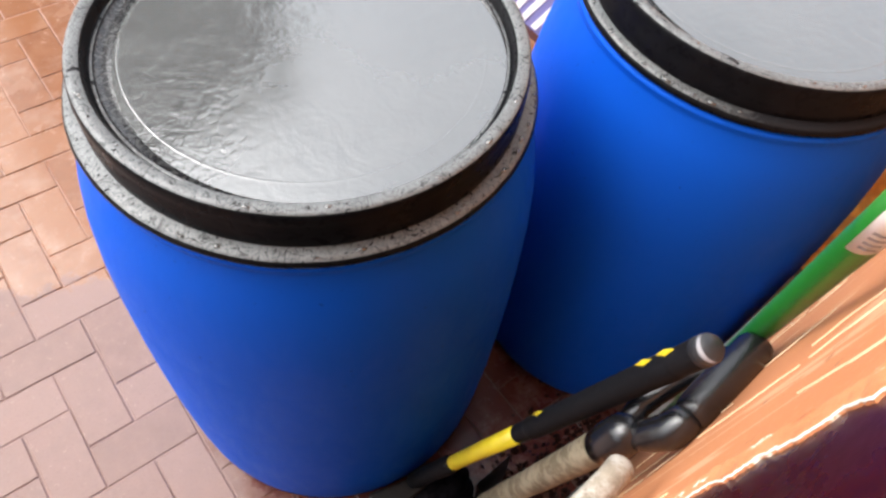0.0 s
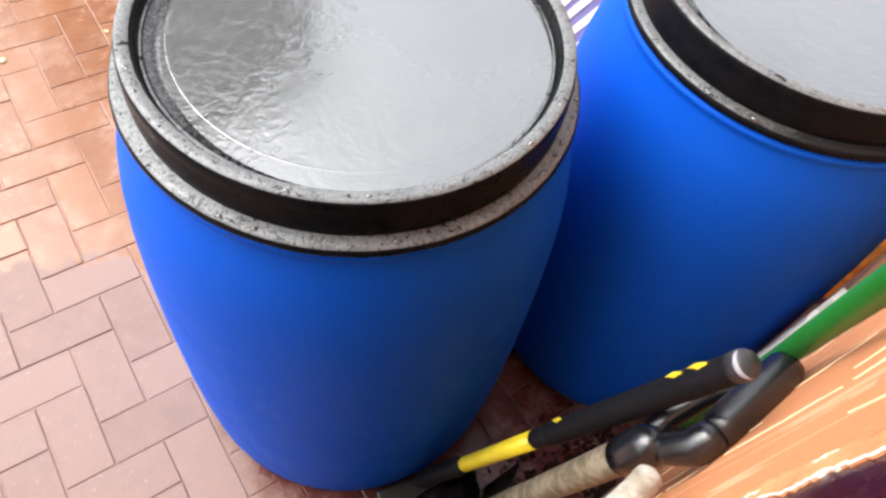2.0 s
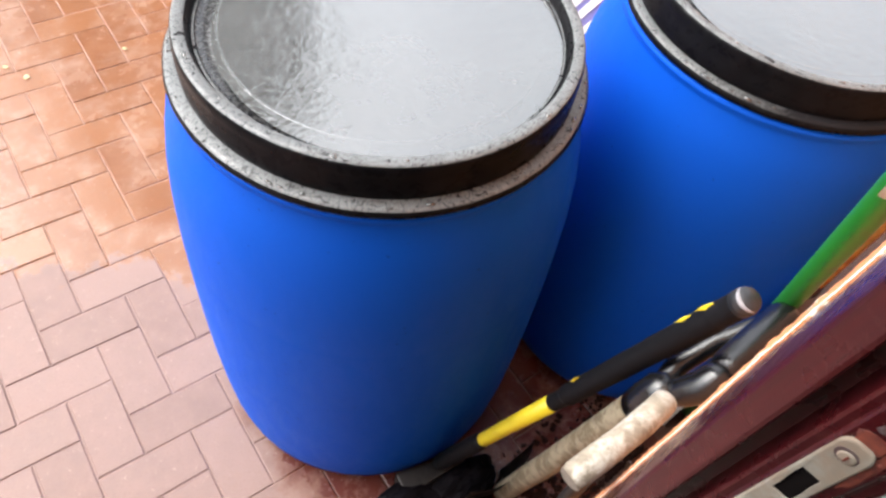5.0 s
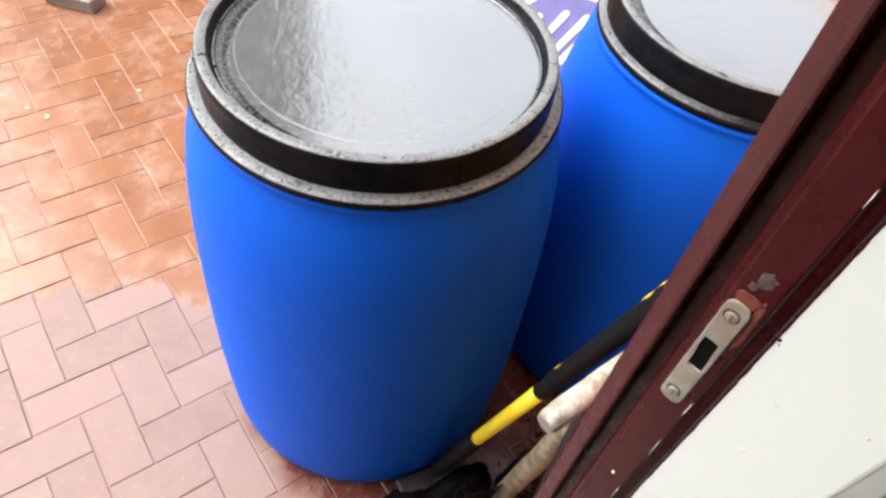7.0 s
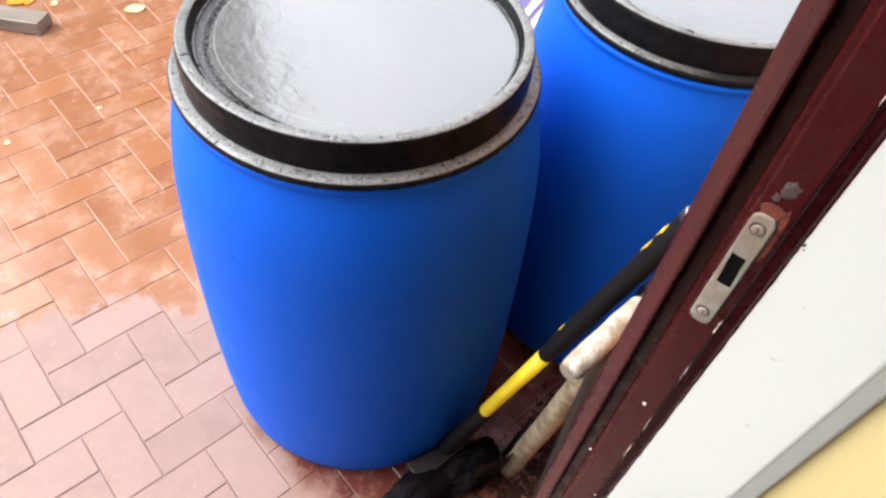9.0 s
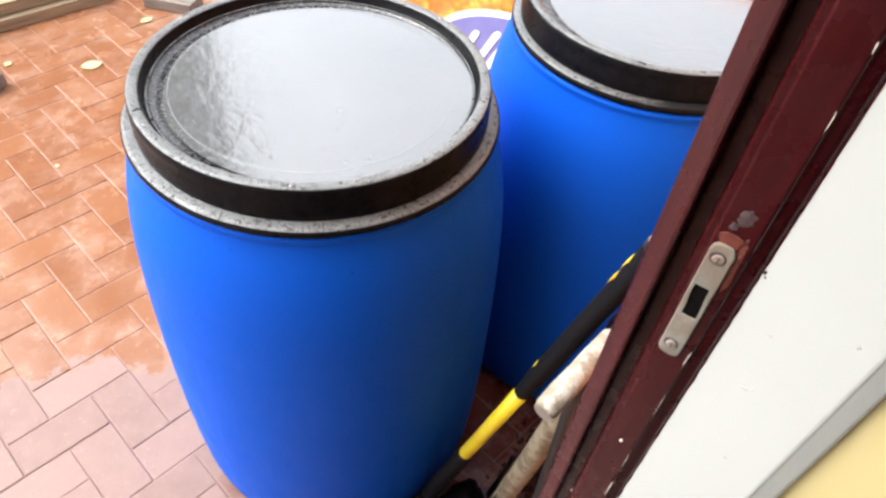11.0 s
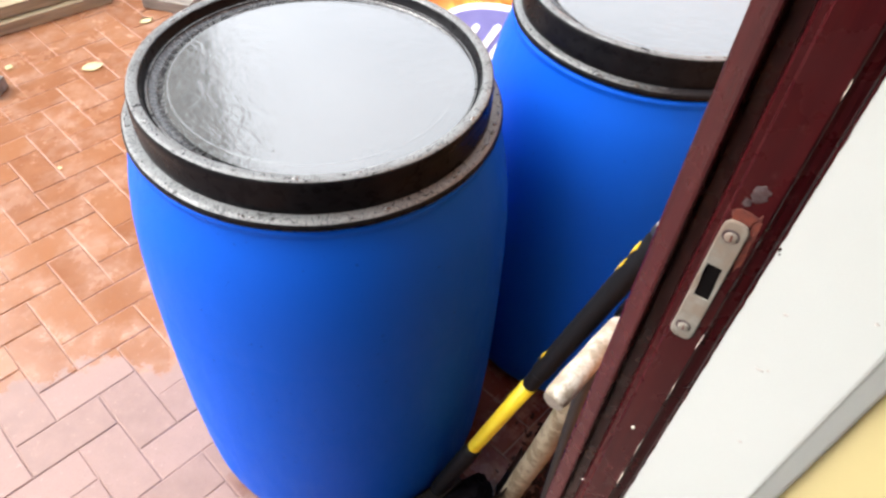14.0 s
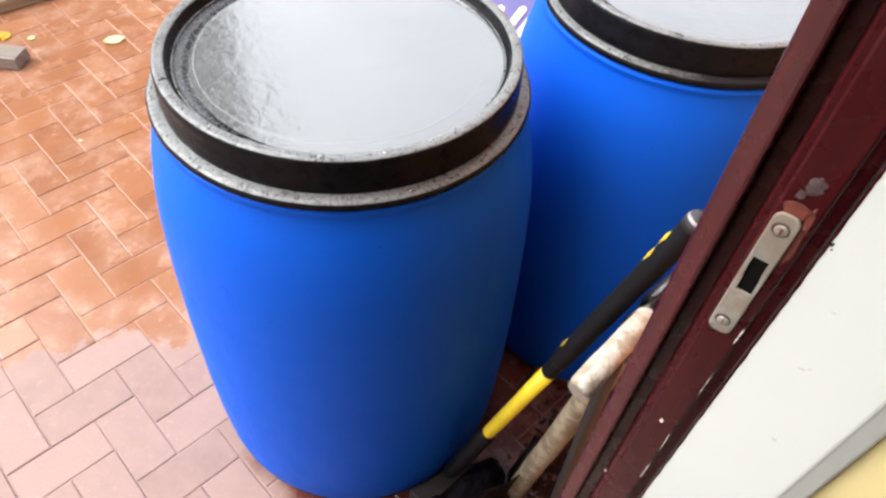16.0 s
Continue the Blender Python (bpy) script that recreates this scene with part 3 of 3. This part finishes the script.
# ---- two drums ----
BODY = [(0.275, 0.0), (0.296, 0.003), (0.309, 0.012), (0.317, 0.030), (0.322, 0.07), (0.326, 0.16), (0.328, 0.28), (0.327, 0.40), (0.3248, 0.50), (0.3212, 0.598), (0.3209, 0.604), (0.3201, 0.6115), (0.3201, 0.619),
        (0.3155, 0.69), (0.309, 0.75), (0.300, 0.80), (0.290, 0.84), (0.2800, 0.870), (0.2796, 0.875), (0.2808, 0.8795), (0.2815, 0.8830), (0.2808, 0.8862), (0.278, 0.8880), (0.268, 0.8885), (0.262, 0.898), (0.262, 0.935)]
FLANGE = [(0.262, 0.8910), (0.279, 0.8910), (0.2825, 0.8922), (0.2836, 0.8950), (0.2830, 0.8985), (0.2808, 0.9016), (0.2780, 0.9034), (0.2745, 0.9042), (0.264, 0.9050)]
LID = [(0.2645, 0.904), (0.2650, 0.918), (0.2646, 0.919), (0.2649, 0.926), (0.2645, 0.927), (0.2648, 0.934), (0.2644, 0.935), (0.2646, 0.943), (0.2636, 0.952), (0.2618, 0.9560), (0.2585, 0.9575),
       (0.2500, 0.9575), (0.2465, 0.9560), (0.2445, 0.9520), (0.2430, 0.9420), (0.2408, 0.9405), (0.2398, 0.9422), (0.2368, 0.9424), (0.2355, 0.9405), (0.2335, 0.9380), (0.2180, 0.9375), (0.2155, 0.9398), (0.2140, 0.94095), (0.2110, 0.94145), (0.2080, 0.94095), (0.2065, 0.9398), (0.10, 0.9380)]


def drum(x, y, turn, label, slim=1.0, tight=1.0):
    t = thing("plastic_drum", pose(x, y, 0, 0, 0, turn) @ Matrix.Diagonal((slim, slim, 1, 1)), label, "drum", "blue drums beside the door")
    part("body", turned(BODY, 128, True, True), BLUE, t, "", True)
    bm = turned([(r * tight, z) for r, z in FLANGE], 128, False)
    for v in bm.verts:
        r = math.hypot(v.co.x, v.co.y)
        if r > 0.275:
            k = 1 + 0.0035 * noise.noise(v.co * 30)
            v.co.x, v.co.y = v.co.x * k, v.co.y * k
    ring = part("clamp_ring", bm, BLACK, t, "black ring with standing rain beads", True)
    lid = part("lid", turned(LID, 128), BLACK, t, "wet black screw lid with raised rim", True)
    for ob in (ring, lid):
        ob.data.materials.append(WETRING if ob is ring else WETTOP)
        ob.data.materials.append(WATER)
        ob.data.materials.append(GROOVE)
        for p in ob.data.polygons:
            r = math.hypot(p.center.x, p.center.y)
            # upward faces of rim and ring take the painted sheen
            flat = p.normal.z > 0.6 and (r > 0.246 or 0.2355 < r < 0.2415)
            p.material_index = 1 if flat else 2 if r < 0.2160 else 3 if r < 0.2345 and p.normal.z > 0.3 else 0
    bm = bmesh.new()
    low = Matrix.Rotation(radians(-turn), 3, "Z") @ Vector((0.0020, -0.0160, 0))
    rim = []
    for k in range(120):
        a = 2 * math.pi * k / 120
        p = Vector((low.x + 0.2250 * math.cos(a), low.y + 0.2250 * math.sin(a)))
        p *= min(1.0, 0.2425 / p.length)
        rim.append(bm.verts.new((p.x, p.y, LID_WATER)))
    bm.faces.new(rim)
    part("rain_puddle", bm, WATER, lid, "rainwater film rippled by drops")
    # puddle pieces and beads on the rims
    rnd = random.Random(int(turn) + 3)
    bm = bmesh.new()
    for k in range(70):
        a = rnd.uniform(0, 2 * math.pi)
        r, z = rnd.choice(((0.2745, 0.9045), (0.2745, 0.9045), (0.254, 0.9574)))
        r += rnd.uniform(-0.003, 0.003)
        s = rnd.uniform(0.0010, 0.0030)
        if z < 0.91 and y + 0.27 * math.sin(a + radians(turn)) < -0.78:
            continue
        m = Matrix.Translation((r * math.cos(a), r * math.sin(a), z)) @ Matrix.Rotation(a, 4, "Z") @ Matrix.Diagonal((s, s * rnd.uniform(1, 3.4), 0.0011, 1))
        bmesh.ops.create_icosphere(bm, subdivisions=1, radius=1, matrix=m)
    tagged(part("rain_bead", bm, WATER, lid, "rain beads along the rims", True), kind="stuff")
    return t


drum(0.434, -0.426, 20, "blue plastic drum with a wet black lid on brick paving")
drum(1.067, -0.633, 200, "blue plastic drum with a wet black lid, close to the wall", 0.957, 0.992)


# ---- tools against the wall ----
def splitting_maul():
    top, tip = Vector((0.282, 0.053, 0.954)), Vector((0.201, 0.219, 0.262))
    way = (tip - top).normalized()
    joint = top.lerp(tip, 0.568)
    foot = tip + way * 0.20
    t = thing("splitting_maul", WALL, "maul with yellow shaft and black rubber grip leaning at the wall", "maul")
    steps = [k / 156 for k in range(157)]
    radii = [0.0148 - 0.0010 * (k > 0.9) + (0.0011 if 0.12 < k < 0.9 and i % 2 else 0) for i, k in enumerate(steps)]
    radii[0], radii[1] = 0.0132, 0.0148
    part("grip", tube(along(top, joint, steps), radii, 24), RUBBER, t, "ribbed black rubber grip", True)
    part("shaft", tube(along(joint + way * -0.004, top.lerp(tip, 0.955), [0, 0.5, 0.97, 1]), [0.0136, 0.0134, 0.0132, 0.010], 24), YELLOWFIBRE, t, "bright yellow fibreglass shaft", True)
    part("end_cap", tube(along(top - way * 0.006, top + way * 0.012, [0, 0.2, 0.45, 1]), [0.0120, 0.0142, 0.0154, 0.0154], 24), GREYCAP, t, "grey end cap", True)
    q1 = way.orthogonal().normalized()
    q2 = way.cross(q1)
    lean = Vector((-0.9, 0.2, 0.2))
    lean = (lean - way * lean.dot(way)).normalized()
    turn0 = math.atan2(lean.dot(q2), lean.dot(q1))
    arc = [turn0 + radians(12 * k - 84) for k in range(15)]
    part("worn_crescent", tube([top - way * 0.0020 + 0.0136 * (math.cos(g) * q1 + math.sin(g) * q2) for g in arc], [0.0006 + 0.0020 * math.sin(math.pi * k / 14) for k in range(15)], 10), LABELINK, t, "pale crescent along the edge of the cap", True)
    for d in (0.050, 0.085, 0.325):
        n = Vector((-0.18, 0.98, -0.02))
        n = (n - way * n.dot(way)).normalized()
        c = top + way * d + n * 0.0149
        u = way.cross(n).normalized()
        bm = bmesh.new()
        lo = [bm.verts.new(c - n * 0.0035 + way * (0.0165 * p) + u * (0.0058 * q)) for p, q in ((-1, -0.4), (-0.2, -1), (1, 0.4), (0.2, 1))]
        hi = [bm.verts.new(v.co + n * 0.0043) for v in lo]
        for k in range(4):
            bm.faces.new((lo[k], lo[(k + 1) % 4], hi[(k + 1) % 4], hi[k]))
        bm.faces.new(hi)
        part("grip_inlay", bm, YELLOWFIBRE, t, "yellow inlay")
    part("collar", tube(along(top.lerp(tip, 0.955) - way * 0.006, foot, [0, 0.1, 0.9, 1]), [0.013, 0.0175, 0.0175, 0.016], 20), RUBBER, t, "black overstrike collar", True)
    bm = block(-0.075, 0.075, -0.028, 0.028, -0.028, 0.028, 0.006)
    for v in bm.verts:
        if v.co.x > 0.03:
            v.co.y *= 0.35
            v.co.z *= 1.25
    bmesh.ops.transform(bm, matrix=Matrix.Translation((0.158, 0.262, 0.034)) @ Matrix.Rotation(radians(-12), 4, "Z"), verts=bm.verts)
    part("head", bm, STEEL, t, "dark steel maul head")


splitting_maul()


def shovel():
    t = thing("shovel", WALL, "shovel standing on its blade, worn wooden shaft and black D-grip", "shovel")
    low, high = Vector((0.2640, 0.1414, 0.02)), Vector((0.2485, 0.0529, 0.7496))
    ks = [k / 14 for k in range(15)]
    part("shaft", tube([p + Vector((0.0015 * noise.noise(p * 9), 0.0015 * noise.noise(p * 9 + Vector((4, 0, 0))), 0)) for p in along(low, high, ks)], [0.0212 + 0.0008 * noise.noise((k * 9, 0, 0)) for k in ks], 20), SHAFTWOOD, t, "", True)
    part("socket", tube([(0.2493, 0.0572, 0.7127), (0.2486, 0.0537, 0.7413), (0.2515, 0.0506, 0.7743), (0.2576, 0.0473, 0.7897)], [0.0244, 0.0255, 0.0237, 0.0154], 20), GLOSSBLACK, t, "black plastic grip socket", True)
    part("arm", tube([(0.2526, 0.0473, 0.7699), (0.2598, 0.0319, 0.7941), (0.2686, 0.0215, 0.8161), (0.2796, 0.0193, 0.8293), (0.2906, 0.0193, 0.8337)], [0.0154, 0.0182, 0.0204, 0.0193, 0.0165], 18), GLOSSBLACK, t, "", True)
    part("arm", tube([(0.2554, 0.0539, 0.7677), (0.2840, 0.0605, 0.7831), (0.3324, 0.0517, 0.8051), (0.3786, 0.0319, 0.8271), (0.3951, 0.0215, 0.8359)], [0.0143, 0.0138, 0.0132, 0.0138, 0.0138], 18), GLOSSBLACK, t, "", True)
    a, b = Vector((0.2829, 0.0193, 0.8359)), Vector((0.4160, 0.0203, 0.8386))
    part("hand_grip", tube(along(a, b, [0, 0.03, 0.1, 0.5, 0.9, 0.97, 1]), [0.0110, 0.0178, 0.0207, 0.0217, 0.0211, 0.0185, 0.0110], 24), GLOSSBLACK, t, "glossy black grip bar", True)
    bm = bmesh.new()
    rows = []
    for i in range(9):
        z = 0.002 + 0.16 * i / 8
        w = 0.085 * min(1, 0.45 + 0.16 * i)
        rows.append([bm.verts.new((0.252 + w * (k / 6 - 1), 0.153 + 0.03 * (k / 6 - 1) ** 2 - 0.10 * z, z)) for k in range(13)])
    for a_, b_ in zip(rows, rows[1:]):
        for k in range(12):
            bm.faces.new((a_[k], a_[k + 1], b_[k + 1], b_[k]))
    bmesh.ops.solidify(bm, geom=bm.faces[:], thickness=0.003)
    part("blade", bm, STEEL, t, "dark steel blade", True)


shovel()


def hand_tool():
    t = thing("garden_fork", WALL, "old tool with a weathered pale wooden cross-handle beside the door frame", "garden tool")
    a, b = Vector((0.0330, 0.0370, 0.9000)), Vector((0.1640, 0.0340, 0.9000))
    ks = [0, 0.03, 0.2, 0.4, 0.6, 0.8, 0.97, 1]
    part("cross_handle", tube([p + Vector((0.003 * math.sin(math.pi * k), -0.003 * math.sin(math.pi * k), 0.016 * math.sin(math.pi * k) + 0.002 * noise.noise(p * 40))) for k, p in zip(ks, along(a, b, ks))], [0.0115, 0.0132, 0.0136, 0.0127, 0.0133, 0.0128, 0.0130, 0.010], 22), PALEWOOD, t, "", True)
    bm = tube([a - (b - a).normalized() * 0.0006, a + (b - a).normalized() * 0.003], [0.0120, 0.0120], 20)
    part("cut_end", bm, BLOCKWOOD, t, "grey end grain")
    part("shaft", tube(along((0.120, 0.037, 0.900), (0.185, 0.030, 0.02), [k / 10 for k in range(11)]), [0.010] * 11, 16), STEEL, t, "dark iron shaft", True)
    for k in range(4):
        x = 0.145 + 0.026 * k
        part("tine", tube([(0.180, 0.031, 0.16), (x, 0.030, 0.13), (x, 0.030, 0.0)], [0.006, 0.0055, 0.003], 8), STEEL, t)


hand_tool()


def green_pole():
    t = thing("broom_pole", WALL, "green metal broom pole with white sticker leaning along the wall", "pole")
    low, high = Vector((0.765, 0.017, 0.0)), Vector((0.270, 0.036, 1.24))
    part("pole", tube(along(low, high, [k / 12 for k in range(13)]), [0.0132] * 13, 24), GREEN, t, "", True)
    a, b = low.lerp(high, 0.908), low.lerp(high, 0.995)
    way = (b - a).normalized()
    n = Vector((-0.75, 0.10, 0.25))
    n = (n - way * n.dot(way)).normalized()
    u = way.cross(n)
    if u.y > 0:
        u = -u
    bm = bmesh.new()
    wrap = [radians(-12 + 11 * k) for k in range(11)]
    rows = [[bm.verts.new(a + way * (d + 0.006 * math.sin(g)) + r * (math.cos(g) * n + math.sin(g) * u)) for g in wrap] for d, r in ((0, 0.0130), (0, 0.01345), (0.11, 0.01345), (0.11, 0.0130))]
    for low_row, high_row in zip(rows, rows[1:]):
        for k in range(10):
            bm.faces.new((low_row[k], low_row[k + 1], high_row[k + 1], high_row[k]))
    lab = part("sticker", bm, LABEL, t, "white barcode sticker", True)
    for k in range(4):
        c = a + way * (0.014 + 0.009 * k) + (0.82 * n + 0.57 * u) * 0.0129
        bm = bmesh.new()
        out, tan = 0.82 * n + 0.57 * u, 0.82 * u - 0.57 * n
        q = [bm.verts.new(c + out * (0.0012 - 0.0014 * abs(s)) + way * (0.0022 * p) + tan * (0.0058 * s)) for p, s in ((-1, -1), (-1, 0), (-1, 1), (1, 1), (1, 0), (1, -1))]
        bm.faces.new((q[0], q[1], q[4], q[5]))
        bm.faces.new((q[1], q[2], q[3], q[4]))
        part("print_bar", bm, LABELINK, lab)


green_pole()


def lumpy(bm, centre, size, seed, rough=0.35, sub=3, floor=0.0):
    made = bmesh.ops.create_icosphere(bm, subdivisions=sub, radius=1)["verts"]
    for v in made:
        d = 1 + rough * noise.noise(v.co * 1.9 + Vector((seed, 0, 0))) + 0.5 * rough * noise.noise(v.co * 5 + Vector((0, seed, 0)))
        v.co = Vector((v.co.x * size[0] * d + centre[0], v.co.y * size[1] * d + centre[1], max(floor, v.co.z * size[2] * d + centre[2])))
    return bm


bag = link("plastic_bag", lumpy(lumpy(bmesh.new(), (0.30, -0.795, 0.02), (0.11, 0.05, 0.055), 1.3, 0.16, 4), (0.43, -0.82, 0.02), (0.09, 0.05, 0.045), 4.7, 0.2, 4), BAG)
tagged(bag, "crumpled black plastic film lying on the bricks by the drum", "plastic bag")
bm = bmesh.new()
rnd = random.Random(8)
# more flakes than real litter: their dark colour fills in for corner shade
for k in range(1100):
    x, y = rnd.uniform(0.28, 0.85), rnd.gauss(-0.93, 0.055)
    y = max(y, -1.02 + 0.07 * (x - 0.25))
    s = rnd.uniform(0.003, 0.011)
    m = Matrix.Translation((x, y, 0.003 + s * 0.2)) @ Euler((rnd.uniform(-0.5, 0.5), rnd.uniform(-0.5, 0.5), rnd.uniform(0, 6))).to_matrix().to_4x4() @ Matrix.Diagonal((s, s * rnd.uniform(0.3, 0.9), 0.003, 1))
    bmesh.ops.create_icosphere(bm, subdivisions=1, radius=1, matrix=m)
litter = tagged(link("leaf_litter", bm, SOIL), "dark leaf litter and soil, packed dense to stand in for shade along the wall foot", "litter", "", "stuff")
for k, (x, h) in enumerate(((0.652, 0.610), (0.685, 0.650))):
    tagged(link("tile_offcut", block(-0.016, 0.016, -0.006, 0.006, 0.0, h, 0.002), WHITE, at=WALL @ pose(x + 0.05, 0.034, 0, 0.3, 0.5, 4 - 6 * k)), "narrow white tile offcut standing behind the drum", "tile", "tile offcuts")


# ---- behind the drums: a printed board ----
def board():
    t = thing("advertising_board", pose(1.58, 0, 0), "upright printed board with orange snack picture and violet badge", "advertising board")
    part("panel", block(0.0, 0.03, -0.93, 1.0, 0.03, 1.1, 0.004), PRINT, t)
    part("base_rail", block(-0.006, 0.04, -0.93, 1.0, 0.0, 0.03, 0.003), BOARD, t, "dark brown strip along the foot of the board")
    def oval(a, b, x, n=72):
        bm = bmesh.new()
        ring = []
        for k in range(n):
            y, z = -0.10 + a * math.cos(2 * math.pi * k / n), 0.10 + b * math.sin(2 * math.pi * k / n)
            ring.append((y, max(z, 0.034)))
        lo = [bm.verts.new((0.0, y, z)) for y, z in ring]
        hi = [bm.verts.new((x, y, z)) for y, z in ring]
        bm.faces.new(hi)
        for k in range(n):
            bm.faces.new((lo[k], lo[(k + 1) % n], hi[(k + 1) % n], hi[k]))
        return bm
    part("badge_outline", oval(0.572, 0.370, -0.0030), INKWHITE, t, "white outline of the badge")
    badge = part("badge", oval(0.550, 0.350, -0.0060), PURPLE, t, "violet oval badge")
    for y, z1 in ((0.300, 0.26), (0.225, 0.335), (0.153, 0.372), (0.105, 0.350), (0.050, 0.375), (-0.005, 0.385), (-0.065, 0.37), (-0.13, 0.38)):
        bm = bmesh.new()
        q = []
        for x in (-0.004, -0.009):
            for z, w in ((0.045, 0.012), (z1 - 0.01, 0.0145), (z1, 0.008)):
                for s in (-1, 1):
                    q.append(bm.verts.new((x, y - 0.53 * (z - 0.30) + s * w, z)))
        f = q[6:]
        bm.faces.new((f[0], f[1], f[3], f[2]))
        bm.faces.new((f[2], f[3], f[5], f[4]))
        for i, j in ((0, 2), (2, 4), (3, 1), (5, 3), (4, 5), (1, 0)):
            bm.faces.new((q[i], q[j], q[j + 6], q[i + 6]))
        part("white_bar", bm, INKWHITE, badge)


board()

# ---- timber, blocks and leaves on the far paving ----
def timber():
    t = thing("timber_stack", pose(0.10, 1.80, 0, 0, 0, -3), "wet sawn timber planks laid on the paving", "timber")
    part("plank", block(-1.3, 0.86, -0.01, 0.13, 0.0, 0.045, 0.004), TIMBER, t)
    part("plank", block(-1.25, 0.80, 0.02, 0.14, 0.047, 0.095, 0.004), TIMBER, t)
    part("plank", block(-1.3, 0.70, 0.135, 0.27, 0.0, 0.06, 0.004), TIMBER, t)


timber()
for x, y, a, l, w in ((0.285, 1.455, -48, 0.19, 0.085), (1.135, 1.555, -58, 0.22, 0.11)):
    bm = block(-l / 2, l / 2, -w / 2, w / 2, 0.0, 0.048, 0.004)
    for v in bm.verts:
        v.co += 0.003 * noise.noise_vector(v.co * 14)
    tagged(link("wooden_block", bm, BLOCKWOOD, at=pose(x, y, 0.001, 0, 0, a)), "wet grey wooden block lying on the paving", "wooden block", "wooden blocks")


def leaf(x, y, size, turn, material, label):
    bm = bmesh.new()
    n = 10
    rows = []
    for i in range(n + 1):
        u = i / n
        w = size * 0.36 * math.sin(math.pi * u) ** 0.75 + 0.0004
        rows.append([bm.verts.new(((u - 0.5) * size, s * w, 0.003 + 0.005 * size / 0.06 * (abs(s) * 0.5 + 0.4 * (u - 0.5) ** 2) + 0.002 * noise.noise((u * 5, s * 3, x)))) for s in (-1, -0.5, 0, 0.5, 1)])
    for a, b in zip(rows, rows[1:]):
        for k in range(4):
            bm.faces.new((a[k], a[k + 1], b[k + 1], b[k]))
    bmesh.ops.solidify(bm, geom=bm.faces[:], thickness=0.0008)
    tagged(link("fallen_leaf", bm, material, True, at=pose(x, y, 0, 0, 0, turn)), label, "leaf", "fallen leaves")


leaf(0.659, 1.334, 0.078, -15, LEAF, "pale yellow fallen leaf on wet bricks")
leaf(0.985, 1.515, 0.062, 10, LEAF, "pale yellow fallen leaf on wet bricks")
leaf(0.43, 1.53, 0.035, 40, LEAF, "small pale fallen leaf on wet bricks")
leaf(0.33, 1.62, 0.085, 5, PETAL, "orange-yellow fallen leaf beside the timber")
leaf(0.36, 1.60, 0.06, 60, PETAL, "orange-yellow fallen leaf beside the timber")
for x, y, s in ((-0.12, 0.98, 0.012), (-0.02, 0.93, 0.011), (0.02, 0.86, 0.014), (0.31, 0.86, 0.010), (-0.3, 0.62, 0.010)):
    leaf(x, y, s * 1.6, 37 * x * 90, LEAF, "tiny pale petal on wet bricks")

# ---- herringbone paving ----
GAP = 0.0015


def paver_data(length, width):
    l, w, c = length / 2 - GAP, width / 2 - GAP, 0.0017
    v = []
    for z, k in ((-0.045, 0.0), (-c, 0.0), (0.0, 0.0022)):
        v += [(sx * (l - k), sy * (w - k), z) for sx, sy in ((-1, -1), (1, -1), (1, 1), (-1, 1))]
    f = [(8, 9, 10, 11)]
    for r in (0, 4):
        f += [(r + k, r + (k + 1) % 4, r + 4 + (k + 1) % 4, r + 4 + k) for k in range(4)]
    return v, f


verts, faces = paver_data(0.2, 0.1)
shared = bpy.data.meshes.new("brick")
shared.from_pydata(verts, [], faces)
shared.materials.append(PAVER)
pavement = tagged(place_empty("pavement", Matrix()), "herringbone paving of clay bricks, soaked orange by rain and paler along the house", "paving", "", "structure")
rnd = random.Random(11)
far_v, far_f = [], []
for i in range(-60, 60):
    for j in range(-32, 20):
        a, b = i + 2 * j, -i + 2 * j
        for cx, cy, turn in ((a + 0.5, b + 1.0, 90), (a + 1.0, b + 2.5, 0)):
            x, y = 0.1 * cx, -0.1 * cy
            if not (-2.6 < x < 3.6 and -0.99 + 0.07 * (x - 0.25) < y < 4.2):
                continue
            m = pose(x + rnd.uniform(-0.001, 0.001), y + rnd.uniform(-0.001, 0.001), rnd.uniform(-0.0010, 0.0008), rnd.uniform(-0.25, 0.25), rnd.uniform(-0.25, 0.25), turn + rnd.uniform(-0.5, 0.5) + rnd.choice((0, 180)))
            if -0.62 < x < 1.25 and y < 1.95:
                ob = new("brick", shared)
                ob.parent = pavement
                ob.matrix_basis = m
            else:
                n0 = len(far_v)
                far_v += [tuple(m @ Vector(v)) for v in verts]
                far_f += [tuple(n0 + k for k in f) for f in faces]
me = bpy.data.meshes.new("bricks")
me.from_pydata(far_v, [], far_f)
me.materials.append(PAVER)
far = new("bricks", me)
far.parent = pavement
tagged(far, kind="stuff")
